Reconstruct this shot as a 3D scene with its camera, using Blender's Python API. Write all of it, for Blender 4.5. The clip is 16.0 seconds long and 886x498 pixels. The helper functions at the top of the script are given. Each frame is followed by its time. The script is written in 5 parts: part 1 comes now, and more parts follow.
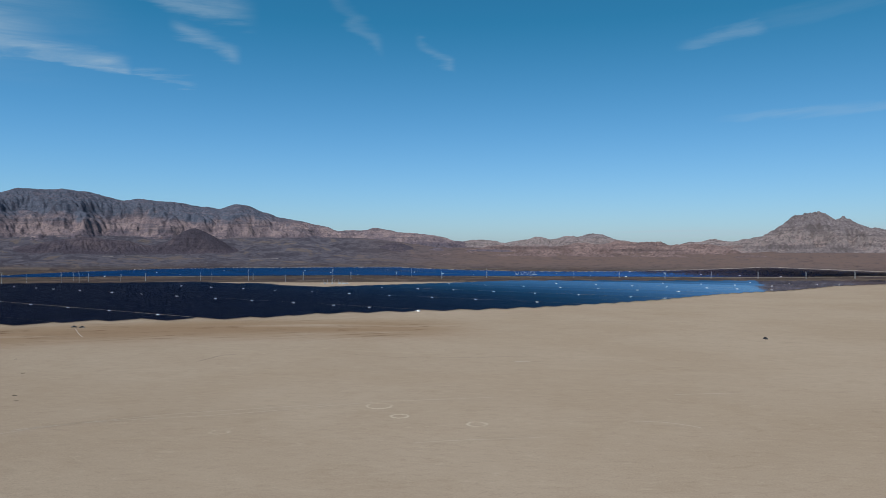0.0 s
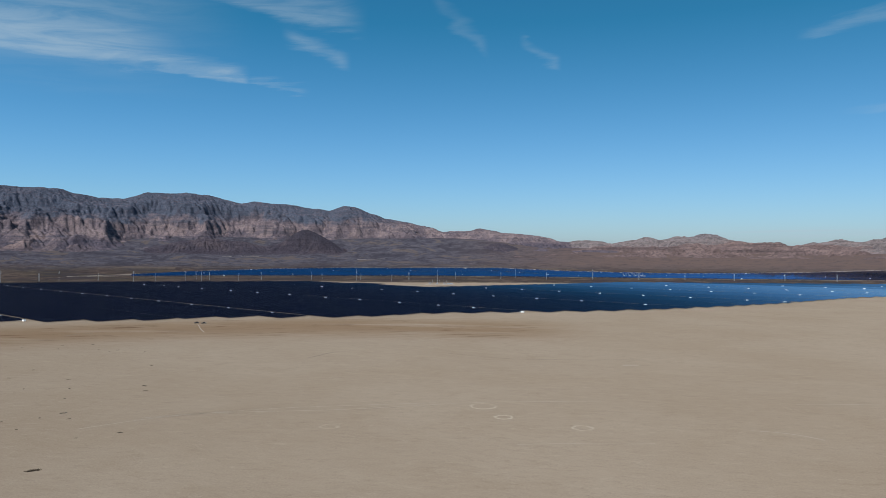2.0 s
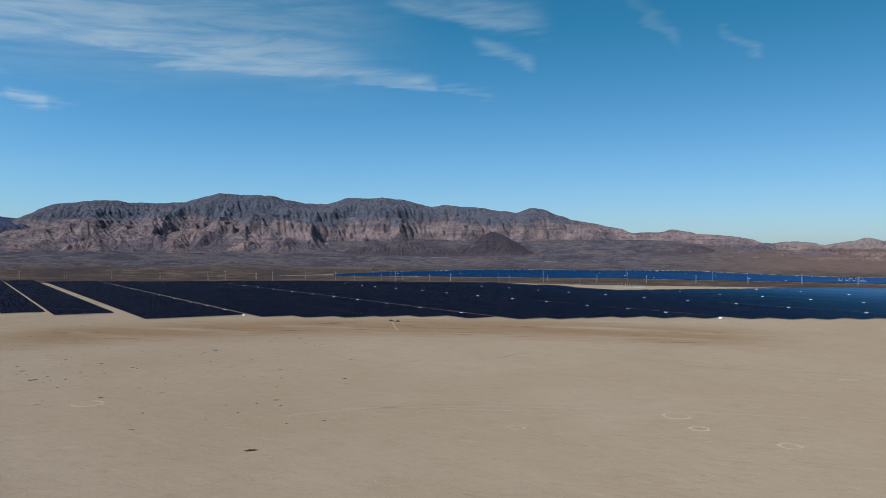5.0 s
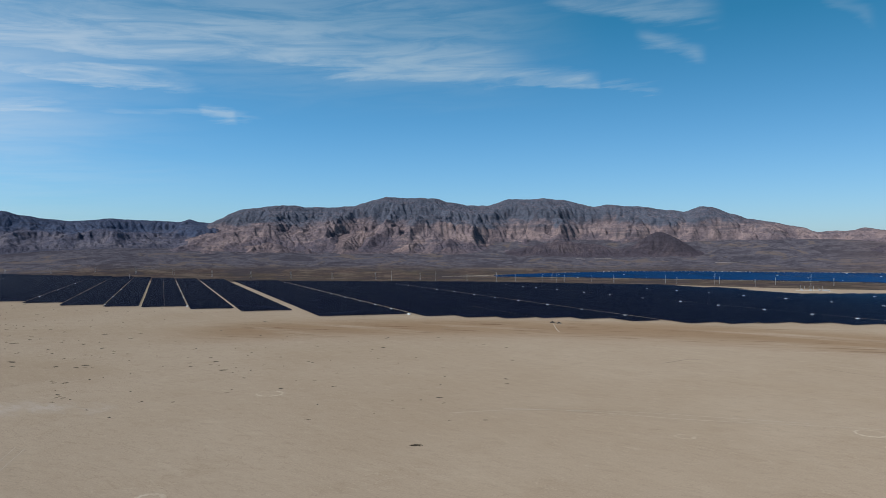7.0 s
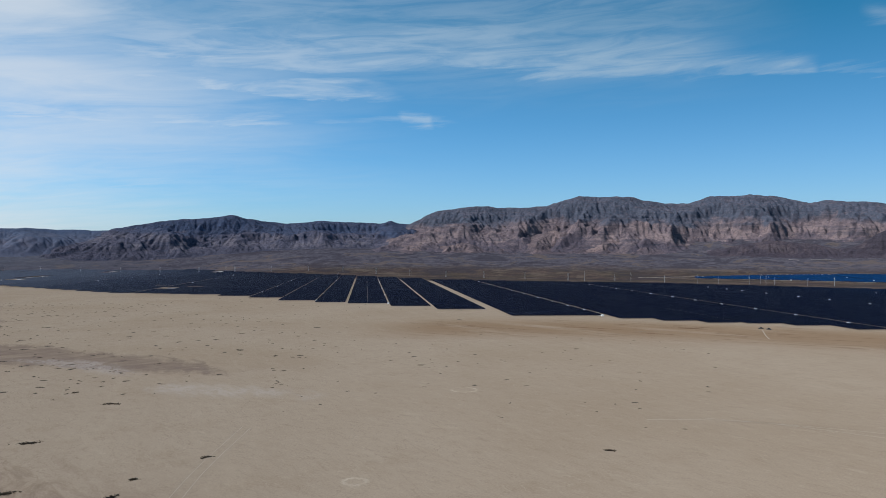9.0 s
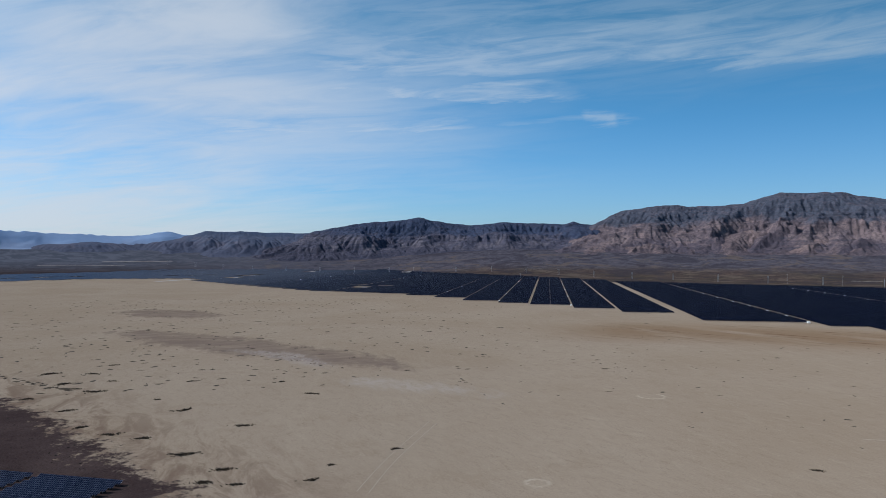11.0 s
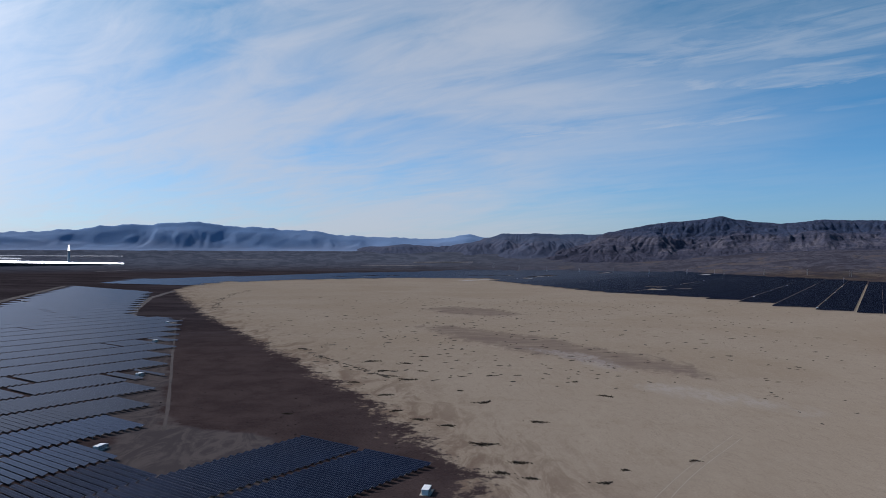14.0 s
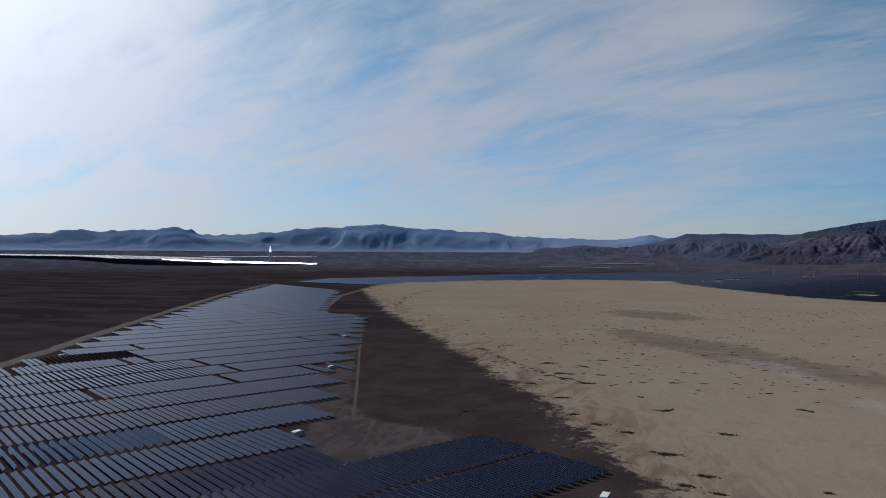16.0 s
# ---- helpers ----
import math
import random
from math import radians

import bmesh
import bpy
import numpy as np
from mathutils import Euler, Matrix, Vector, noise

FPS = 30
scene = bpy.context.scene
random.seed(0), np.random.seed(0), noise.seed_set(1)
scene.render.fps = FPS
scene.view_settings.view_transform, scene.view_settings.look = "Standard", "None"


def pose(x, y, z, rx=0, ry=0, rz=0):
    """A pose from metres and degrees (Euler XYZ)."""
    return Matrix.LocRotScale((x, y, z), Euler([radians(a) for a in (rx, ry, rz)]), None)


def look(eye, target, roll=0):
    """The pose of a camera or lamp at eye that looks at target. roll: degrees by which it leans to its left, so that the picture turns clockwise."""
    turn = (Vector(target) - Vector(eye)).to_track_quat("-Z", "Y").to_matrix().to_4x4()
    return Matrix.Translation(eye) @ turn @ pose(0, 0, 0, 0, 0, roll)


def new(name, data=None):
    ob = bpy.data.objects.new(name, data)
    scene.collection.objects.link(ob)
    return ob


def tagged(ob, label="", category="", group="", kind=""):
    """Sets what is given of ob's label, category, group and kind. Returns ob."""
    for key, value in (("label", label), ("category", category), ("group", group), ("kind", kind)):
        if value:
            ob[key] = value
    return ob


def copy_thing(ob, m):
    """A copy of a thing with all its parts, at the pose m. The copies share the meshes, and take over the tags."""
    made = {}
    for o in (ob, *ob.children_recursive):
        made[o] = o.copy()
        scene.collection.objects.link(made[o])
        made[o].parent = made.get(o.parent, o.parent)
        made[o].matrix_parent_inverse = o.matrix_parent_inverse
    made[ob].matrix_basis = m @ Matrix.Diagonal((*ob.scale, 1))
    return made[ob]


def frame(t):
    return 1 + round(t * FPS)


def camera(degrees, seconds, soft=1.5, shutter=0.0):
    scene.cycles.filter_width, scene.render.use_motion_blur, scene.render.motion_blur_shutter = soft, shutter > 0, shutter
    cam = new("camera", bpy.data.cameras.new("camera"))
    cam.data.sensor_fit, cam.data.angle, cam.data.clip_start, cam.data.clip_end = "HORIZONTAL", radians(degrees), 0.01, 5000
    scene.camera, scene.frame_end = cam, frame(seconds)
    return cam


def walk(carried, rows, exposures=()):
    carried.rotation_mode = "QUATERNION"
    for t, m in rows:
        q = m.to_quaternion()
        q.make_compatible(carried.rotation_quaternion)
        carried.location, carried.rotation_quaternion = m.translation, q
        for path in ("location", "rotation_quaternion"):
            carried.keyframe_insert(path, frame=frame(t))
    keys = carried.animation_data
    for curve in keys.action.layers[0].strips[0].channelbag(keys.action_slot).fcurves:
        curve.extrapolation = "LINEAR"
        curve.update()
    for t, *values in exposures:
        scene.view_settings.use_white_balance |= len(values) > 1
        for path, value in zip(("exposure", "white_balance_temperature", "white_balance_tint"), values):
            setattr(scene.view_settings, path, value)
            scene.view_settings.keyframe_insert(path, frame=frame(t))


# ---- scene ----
# The camera hangs 100 m over the origin of the plain and turns to its left.
cam = camera(62.83, 16.0, soft=0.5)
EYE = 100.0
TURN = [
    (0, 0.00, 0.21, -0.20), (0.5, 1.82, 0.22, -0.26), (1, 3.78, 0.22, -0.25), (1.5, 5.95, 0.24, -0.27),
    (2, 8.22, 0.23, -0.28), (2.5, 10.51, 0.23, -0.27), (3, 12.71, 0.24, -0.28), (5.5, 25.73, 0.30, -0.32),
    (6, 28.67, 0.30, -0.28), (6.5, 31.88, 0.30, -0.30), (7, 35.54, 0.31, -0.24), (7.5, 39.64, 0.31, -0.25),
    (8, 43.86, 0.29, -0.30), (8.5, 47.45, 0.27, -0.32), (9, 50.64, 0.24, -0.32), (9.5, 54.27, 0.23, -0.28),
    (12, 71.82, 0.23, -0.31), (12.5, 75.41, 0.22, -0.27), (13, 79.66, 0.23, -0.24), (13.5, 83.80, 0.24, -0.22),
    (14, 87.81, 0.24, -0.22), (14.5, 91.60, 0.26, -0.28), (15, 95.13, 0.27, -0.27), (15.5, 98.56, 0.28, -0.24),
    (16, 101.70, 0.28, -0.26)]
walk(cam, [(t, pose(0, 0, EYE, 90 + pitch, roll, yaw)) for t, yaw, pitch, roll in TURN],
     exposures=[(0, -0.04, 6150, 10), (7, 0.05, 6280, 10), (9.5, 0.0, 6080, 11), (12, -0.24, 5900, 13), (14.5, -0.47, 5880, 16), (16, -0.65, 6200, 15)])

# ---- light ----
SUN_BEARING, SUN_HEIGHT = 156.0, 37.0      # degrees, bearing counted leftwards from the first view


def bearing(az, r=1.0, z=0.0):
    a = radians(az)
    return Vector((-math.sin(a) * r, math.cos(a) * r, z))


class Nodes:
    """A short way to write node trees."""

    def __init__(self, tree):
        self.tree = tree
        tree.nodes.clear()

    def add(self, kind, inputs=None, **settings):
        n = self.tree.nodes.new(kind)
        for k, v in settings.items():
            setattr(n, k, v)
        for k, v in (inputs or {}).items():
            self.put(n.inputs[k], v)
        return n

    def put(self, socket, v):
        if isinstance(v, bpy.types.NodeSocket):
            self.tree.links.new(v, socket)
        elif isinstance(v, bpy.types.Node):
            self.tree.links.new(v.outputs[0], socket)
        else:
            socket.default_value = v

    def math(self, op, a, b=0.0, c=0.0, clamp=False):
        n = self.add("ShaderNodeMath", {0: a, 1: b, 2: c}, operation=op, use_clamp=clamp)
        return n.outputs[0]

    def vmath(self, op, a, b=(0, 0, 0)):
        n = self.add("ShaderNodeVectorMath", {0: a, 1: b}, operation=op)
        return n.outputs["Value" if op in ("DOT_PRODUCT", "LENGTH") else 0]

    def noise(self, vector, scale, detail=5.0, rough=0.55, warp=0.0):
        n = self.add("ShaderNodeTexNoise", {"Vector": vector, "Scale": scale, "Detail": detail,
                                            "Roughness": rough, "Distortion": warp})
        return n.outputs["Fac"]

    def span(self, v, a, b, lo=0.0, hi=1.0, kind="SMOOTHSTEP"):
        n = self.add("ShaderNodeMapRange", {0: v, 1: a, 2: b, 3: lo, 4: hi}, interpolation_type=kind)
        return n.outputs[0]

    def mix(self, fac, a, b, blend="MIX"):
        n = self.add("ShaderNodeMix", data_type="RGBA", blend_type=blend)
        self.put(n.inputs[0], fac)
        self.put(n.inputs[6], a if not isinstance(a, tuple) else (*a, 1) if len(a) == 3 else a)
        self.put(n.inputs[7], b if not isinstance(b, tuple) else (*b, 1) if len(b) == 3 else b)
        return n.outputs[2]

    def scaled(self, vector, s):
        return self.vmath("MULTIPLY", vector, s)


def build_world():
    world = bpy.data.worlds.new("desert_sky")
    scene.world = world
    world.use_nodes = True
    N = Nodes(world.node_tree)
    sky = N.add("ShaderNodeTexSky", sky_type="NISHITA", sun_disc=False, sun_elevation=radians(SUN_HEIGHT),
                sun_rotation=radians(-SUN_BEARING), air_density=1.0, dust_density=0.6, ozone_density=2.0)
    way = N.add("ShaderNodeTexCoord").outputs["Generated"]
    xyz = N.add("ShaderNodeSeparateXYZ", {0: way})
    up = xyz.outputs[2]
    # dry desert air: deep blue above, paler and cooler towards the ground
    tint = N.mix(N.span(up, 0.0, 0.30, 0, 1, "LINEAR"), (0.70, 0.83, 1.23), (0.190, 0.65, 0.83))
    tint = N.mix(N.span(up, 0.32, 0.9, 0, 1, "LINEAR"), tint, (0.09, 0.38, 0.60))
    toward = N.vmath("DOT_PRODUCT", way, tuple(bearing(130)))
    glare = N.mix(N.span(toward, -0.95, 0.98), (0.87, 0.93, 0.86), (1.22, 1.46, 1.40))
    clear = N.mix(1.0, N.mix(1.0, sky.outputs[0], tint, "MULTIPLY"), glare, "MULTIPLY")
    # the cirrus lies on a sheet high above: directions are carried out to that sheet
    lift = N.math("ADD", N.math("MAXIMUM", up, 0.0), 0.14)
    sheet = N.add("ShaderNodeCombineXYZ", {0: N.math("DIVIDE", xyz.outputs[0], lift),
                                           1: N.math("DIVIDE", xyz.outputs[1], lift), 2: 0.0}).outputs[0]
    turned = N.add("ShaderNodeVectorRotate", {"Vector": sheet, "Angle": radians(-50)}, rotation_type="Z_AXIS").outputs[0]
    sheets = N.noise(N.scaled(turned, (0.28, 0.62, 1.0)), 1.0, 4.0, 0.5, 0.5)
    streak = N.noise(N.scaled(turned, (0.50, 1.35, 1.0)), 1.2, 7.0, 0.54, 1.0)
    wisps = N.noise(N.scaled(turned, (1.2, 2.8, 1.0)), 1.5, 8.0, 0.60, 1.6)
    body = N.math("ADD", N.math("MULTIPLY", sheets, 0.42), N.math("ADD", N.math("MULTIPLY", streak, 0.40), N.math("MULTIPLY", wisps, 0.20)))
    veil = N.span(toward, -0.75, 0.80, 0.0, 1.0, "LINEAR")
    edge = N.math("SUBTRACT", 0.588, N.math("MULTIPLY", veil, 0.325))
    amount = N.span(N.math("SUBTRACT", body, edge), 0.0, 0.34)
    low = N.math("MAXIMUM", N.span(up, 0.01, 0.20), N.span(veil, 0.70, 1.0))
    amount = N.math("MULTIPLY", amount, N.math("ADD", N.math("MULTIPLY", low, 0.60), 0.18))
    # separate streaks of cirrus: bearing and height of both ends, depth above and below the line, density
    az = N.math("DEGREES", N.math("ARCTAN2", N.math("MULTIPLY", xyz.outputs[0], -1.0), xyz.outputs[1]))
    el = N.math("DEGREES", N.math("ARCSINE", up))
    flat = N.add("ShaderNodeCombineXYZ", {0: N.math("MULTIPLY", az, 0.055), 1: N.math("ADD", N.math("MULTIPLY", el, 0.42), N.math("MULTIPLY", az, 0.028)), 2: 0.0}).outputs[0]
    fibre = N.span(N.noise(flat, 2.2, 9.0, 0.62, 0.7), 0.30, 0.66)
    wave = N.math("ADD", N.math("MULTIPLY", N.math("SUBTRACT", N.noise(flat, 1.6, 6.0, 0.6, 0.4), 0.5), 3.4), el)
    amount = N.math("MULTIPLY", amount, N.math("MAXIMUM", N.span(az, 44.0, 84.0), N.span(up, 0.34, 0.5)))
    streaks = None
    for a0, e0, a1, e1, over, under, dense in (
            (84, 13.4, 36, 15.4, 6.5, 1.4, 0.56), (62, 15.2, 26, 13.4, 5.5, 1.0, 0.58), (104, 16.5, 22, 17.0, 7.0, 7.0, 0.34), (33, 13.8, 23, 12.7, 1.3, 0.5, 0.55), (27, 12.9, 23, 12.6, 0.5, 0.4, 0.40),
            (24, 12.6, 18.5, 12.4, 0.35, 0.25, 0.22), (21, 16.4, 15.4, 14.2, 1.2, 0.8, 0.30), (29, 19.4, 14, 17.0, 2.2, 1.0, 0.34), (9.4, 19.4, 4.5, 15.2, 1.3, 0.9, 0.13),
            (2.4, 16.2, -1.1, 14.3, 0.8, 0.6, 0.18), (-17.5, 15.4, -24.5, 15.8, 0.8, 0.7, 0.27), (-22, 15.8, -34, 17.2, 1.2, 0.7, 0.06), (-20, 9.6, -36, 10.0, 0.6, 0.5, 0.18),
            (84, 12.6, 52, 12.0, 1.6, 0.6, 0.66), (54.6, 10.3, 51.2, 10.1, 0.6, 0.7, 0.46), (90, 9.3, 60, 9.8, 1.5, 0.5, 0.62), (63, 9.9, 49, 10.2, 0.5, 0.4, 0.22),
            (90, 7.1, 71, 7.5, 0.9, 0.4, 0.42), (94, 5.3, 70, 6.0, 0.7, 0.4, 0.40), (94, 4.0, 65, 5.1, 0.5, 0.4, 0.28)):
        along = N.span(az, a0, a1, 0.0, 1.0, "LINEAR")
        off = N.math("SUBTRACT", wave, N.math("MULTIPLY_ADD", along, e1 - e0, float(e0)))
        body = N.math("MULTIPLY", N.span(off, 0.0, over, 1.0, 0.0), N.span(off, -under, 0.0))
        ends = N.math("MULTIPLY", N.span(along, 0.0, 0.25), N.span(along, 0.80, 1.0, 1.0, 0.0))
        body = N.math("MULTIPLY", N.math("MULTIPLY", body, ends), dense)
        streaks = body if streaks is None else N.math("MAXIMUM", streaks, body)
    amount = N.math("MAXIMUM", amount, N.math("MULTIPLY", streaks, N.math("MULTIPLY_ADD", fibre, 0.62, 0.36)))
    # flat bands of cloud along the horizon
    bands = N.noise(N.scaled(way, (2.5, 2.5, 110.0)), 1.0, 5.0, 0.55, 0.3)
    bands = N.math("MULTIPLY", N.span(bands, 0.50, 0.64), N.math("MULTIPLY", N.span(up, 0.008, 0.018), N.span(up, 0.030, 0.042, 1.0, 0.0)))
    amount = N.math("MAXIMUM", amount, N.math("MULTIPLY", bands, N.span(toward, -0.70, -0.85, 0.0, 0.45)))
    near_sun = N.math("POWER", N.math("MAXIMUM", N.vmath("DOT_PRODUCT", way, tuple(bearing(SUN_BEARING, math.cos(radians(SUN_HEIGHT)), math.sin(radians(SUN_HEIGHT))))), 0.0), 7.0)
    bright = N.math("ADD", N.span(veil, 0.4, 0.9, 5.6, 7.4), N.math("MULTIPLY", near_sun, 28.0))
    white = N.add("ShaderNodeCombineXYZ", {0: N.math("MULTIPLY", bright, N.span(veil, 0.45, 1.0, 0.80, 0.96)), 1: N.math("MULTIPLY", bright, 0.98), 2: N.math("MULTIPLY", bright, N.span(veil, 0.5, 1.0, 1.08, 0.98))}).outputs[0]
    colour = N.mix(amount, clear, white)
    back = N.add("ShaderNodeBackground", {"Color": colour, "Strength": 0.1})
    N.add("ShaderNodeOutputWorld", {"Surface": back})


build_world()
sun = new("sun", bpy.data.lights.new("sun", "SUN"))
sun.data.energy, sun.data.angle, sun.data.color = 3.8, radians(0.53), (1.0, 0.93, 0.84)
sun.matrix_world = look(bearing(SUN_BEARING, 1000 * math.cos(radians(SUN_HEIGHT)), 1000 * math.sin(radians(SUN_HEIGHT))), (0, 0, 0))
tagged(sun, "sun", "sun", kind="structure")


# ---- noise and terrain ----
def gradient_noise(x, y, seed):
    """Smooth noise between -1 and 1 over arrays of places."""
    x0, y0 = np.floor(x).astype(np.int64), np.floor(y).astype(np.int64)
    fx, fy = x - x0, y - y0
    u, v = fx * fx * fx * (fx * (fx * 6 - 15) + 10), fy * fy * fy * (fy * (fy * 6 - 15) + 10)

    def corner(i, j):
        h = ((x0 + i) * 374761393 + (y0 + j) * 668265263 + seed * 974634721) & 0xFFFFFFFF
        h = ((h ^ (h >> 13)) * 1274126177) & 0xFFFFFFFF
        a = ((h ^ (h >> 16)) & 0xFFFF) / 65536.0 * 2 * np.pi
        return np.cos(a) * (fx - i) + np.sin(a) * (fy - j)

    top = corner(0, 0) * (1 - u) + corner(1, 0) * u
    low = corner(0, 1) * (1 - u) + corner(1, 1) * u
    return (top * (1 - v) + low * v) * 1.4


def fractal(x, y, seed, octaves=5, gain=0.5):
    total, amp = np.zeros(np.shape(x)), 1.0
    for k in range(octaves):
        total += amp * gradient_noise(x * 2 ** k, y * 2 ** k, seed + k)
        amp *= gain
    return total


def ridged(x, y, seed, octaves=5, gain=0.5):
    """Between 0 and about 1, with sharp crests."""
    total, amp, norm, keep = np.zeros(np.shape(x)), 1.0, 0.0, 1.0
    for k in range(octaves):
        n = (1 - np.abs(gradient_noise(x * 2 ** k, y * 2 ** k, seed + k))) ** 2
        total += amp * n * keep
        norm += amp
        keep = np.clip(n * 1.4, 0, 1)
        amp *= gain
    return total / norm


def smooth(a, b, v):
    t = np.clip((np.asarray(v, float) - a) / (b - a), 0, 1)
    return t * t * (3 - 2 * t)


def terrain(x, y):
    """Height of the plain and of the fans that rise from it to the ranges."""
    r, az = np.hypot(x, y), np.degrees(np.arctan2(-np.asarray(x, float), y))
    far = smooth(58, 75, az)
    start, length = 2900 + 700 * far, 1100 - 200 * far
    k = np.maximum((r - start) / length, 0)
    rise = 70 + (190 * smooth(-3, 8, az) * (1 - smooth(28, 38, az)) + 50 * smooth(28, 38, az)) * (1 - far)
    return np.where(k < 1, 100 * k ** 1.7, 100 + rise * np.minimum(k - 1, 0.30) + 40 * np.maximum(k - 1.3, 0))


def inside(poly, x, y):
    x, y = np.asarray(x, float), np.asarray(y, float)
    hit = np.zeros(x.shape, bool)
    for (ax, ay), (bx, by) in zip(poly, poly[1:] + poly[:1]):
        cross = (ay > y) != (by > y)
        with np.errstate(divide="ignore", invalid="ignore"):
            hit ^= cross & (x < (bx - ax) * (y - ay) / (by - ay if by != ay else 1e-9) + ax)
    return hit


def signed_distance(poly, x, y):
    """Metres to a polygon's edge, positive inside."""
    best = np.full(np.shape(x), 1e9)
    for (ax, ay), (bx, by) in zip(poly, poly[1:] + poly[:1]):
        dx, dy = bx - ax, by - ay
        t = np.clip(((x - ax) * dx + (y - ay) * dy) / (dx * dx + dy * dy), 0, 1)
        best = np.minimum(best, np.hypot(x - ax - t * dx, y - ay - t * dy))
    return np.where(inside(poly, x, y), best, -best)


def mesh_object(name, verts, faces, mat, parent=None, label="", shade=False):
    me = bpy.data.meshes.new(name)
    me.from_pydata(verts.tolist() if isinstance(verts, np.ndarray) else verts, [], faces.tolist() if isinstance(faces, np.ndarray) else faces)
    if mat:
        me.materials.append(mat)
    if shade:
        me.polygons.foreach_set("use_smooth", [True] * len(me.polygons))
    ob = new(name, me)
    if parent:
        ob.parent = parent
    if label:
        ob["label"] = label
    return ob


def grid_faces(rows, cols):
    i, j = np.meshgrid(np.arange(rows - 1), np.arange(cols - 1), indexing="ij")
    a = (i * cols + j).ravel()
    return np.stack([a, a + 1, a + cols + 1, a + cols], 1)


# ---- materials ----
def material(name):
    m = bpy.data.materials.new(name)
    m.use_nodes = True
    return m, Nodes(m.node_tree)


def finish(N, colour, rough=0.9, metal=0.0, bump=None, strength=0.3, distance=0.1, spec=0.3):
    inputs = {"Base Color": colour if not isinstance(colour, tuple) else (*colour, 1), "Roughness": rough, "Metallic": metal, "Specular IOR Level": spec}
    b = N.add("ShaderNodeBsdfPrincipled", inputs)
    if bump is not None:
        N.put(b.inputs["Normal"], N.add("ShaderNodeBump", {"Height": bump, "Strength": strength, "Distance": distance}))
    N.add("ShaderNodeOutputMaterial", {"Surface": b})
    return b


def plain(name, colour, rough=0.6, metal=0.0, vary=0.12, scale=1.5):
    m, N = material(name)
    at = N.add("ShaderNodeTexCoord").outputs["Object"]
    n = N.noise(at, scale, 5, 0.6)
    fine = N.noise(at, scale * 9, 4, 0.6)
    k = N.span(N.math("ADD", N.math("MULTIPLY", n, 0.7), N.math("MULTIPLY", fine, 0.3)), 0.3, 0.7, 1 - vary, 1 + vary, "LINEAR")
    col = N.add("ShaderNodeVectorMath", {0: colour, 3: k}, operation="SCALE").outputs[0]
    finish(N, col, rough, metal, fine, 0.15, 0.02)
    return m


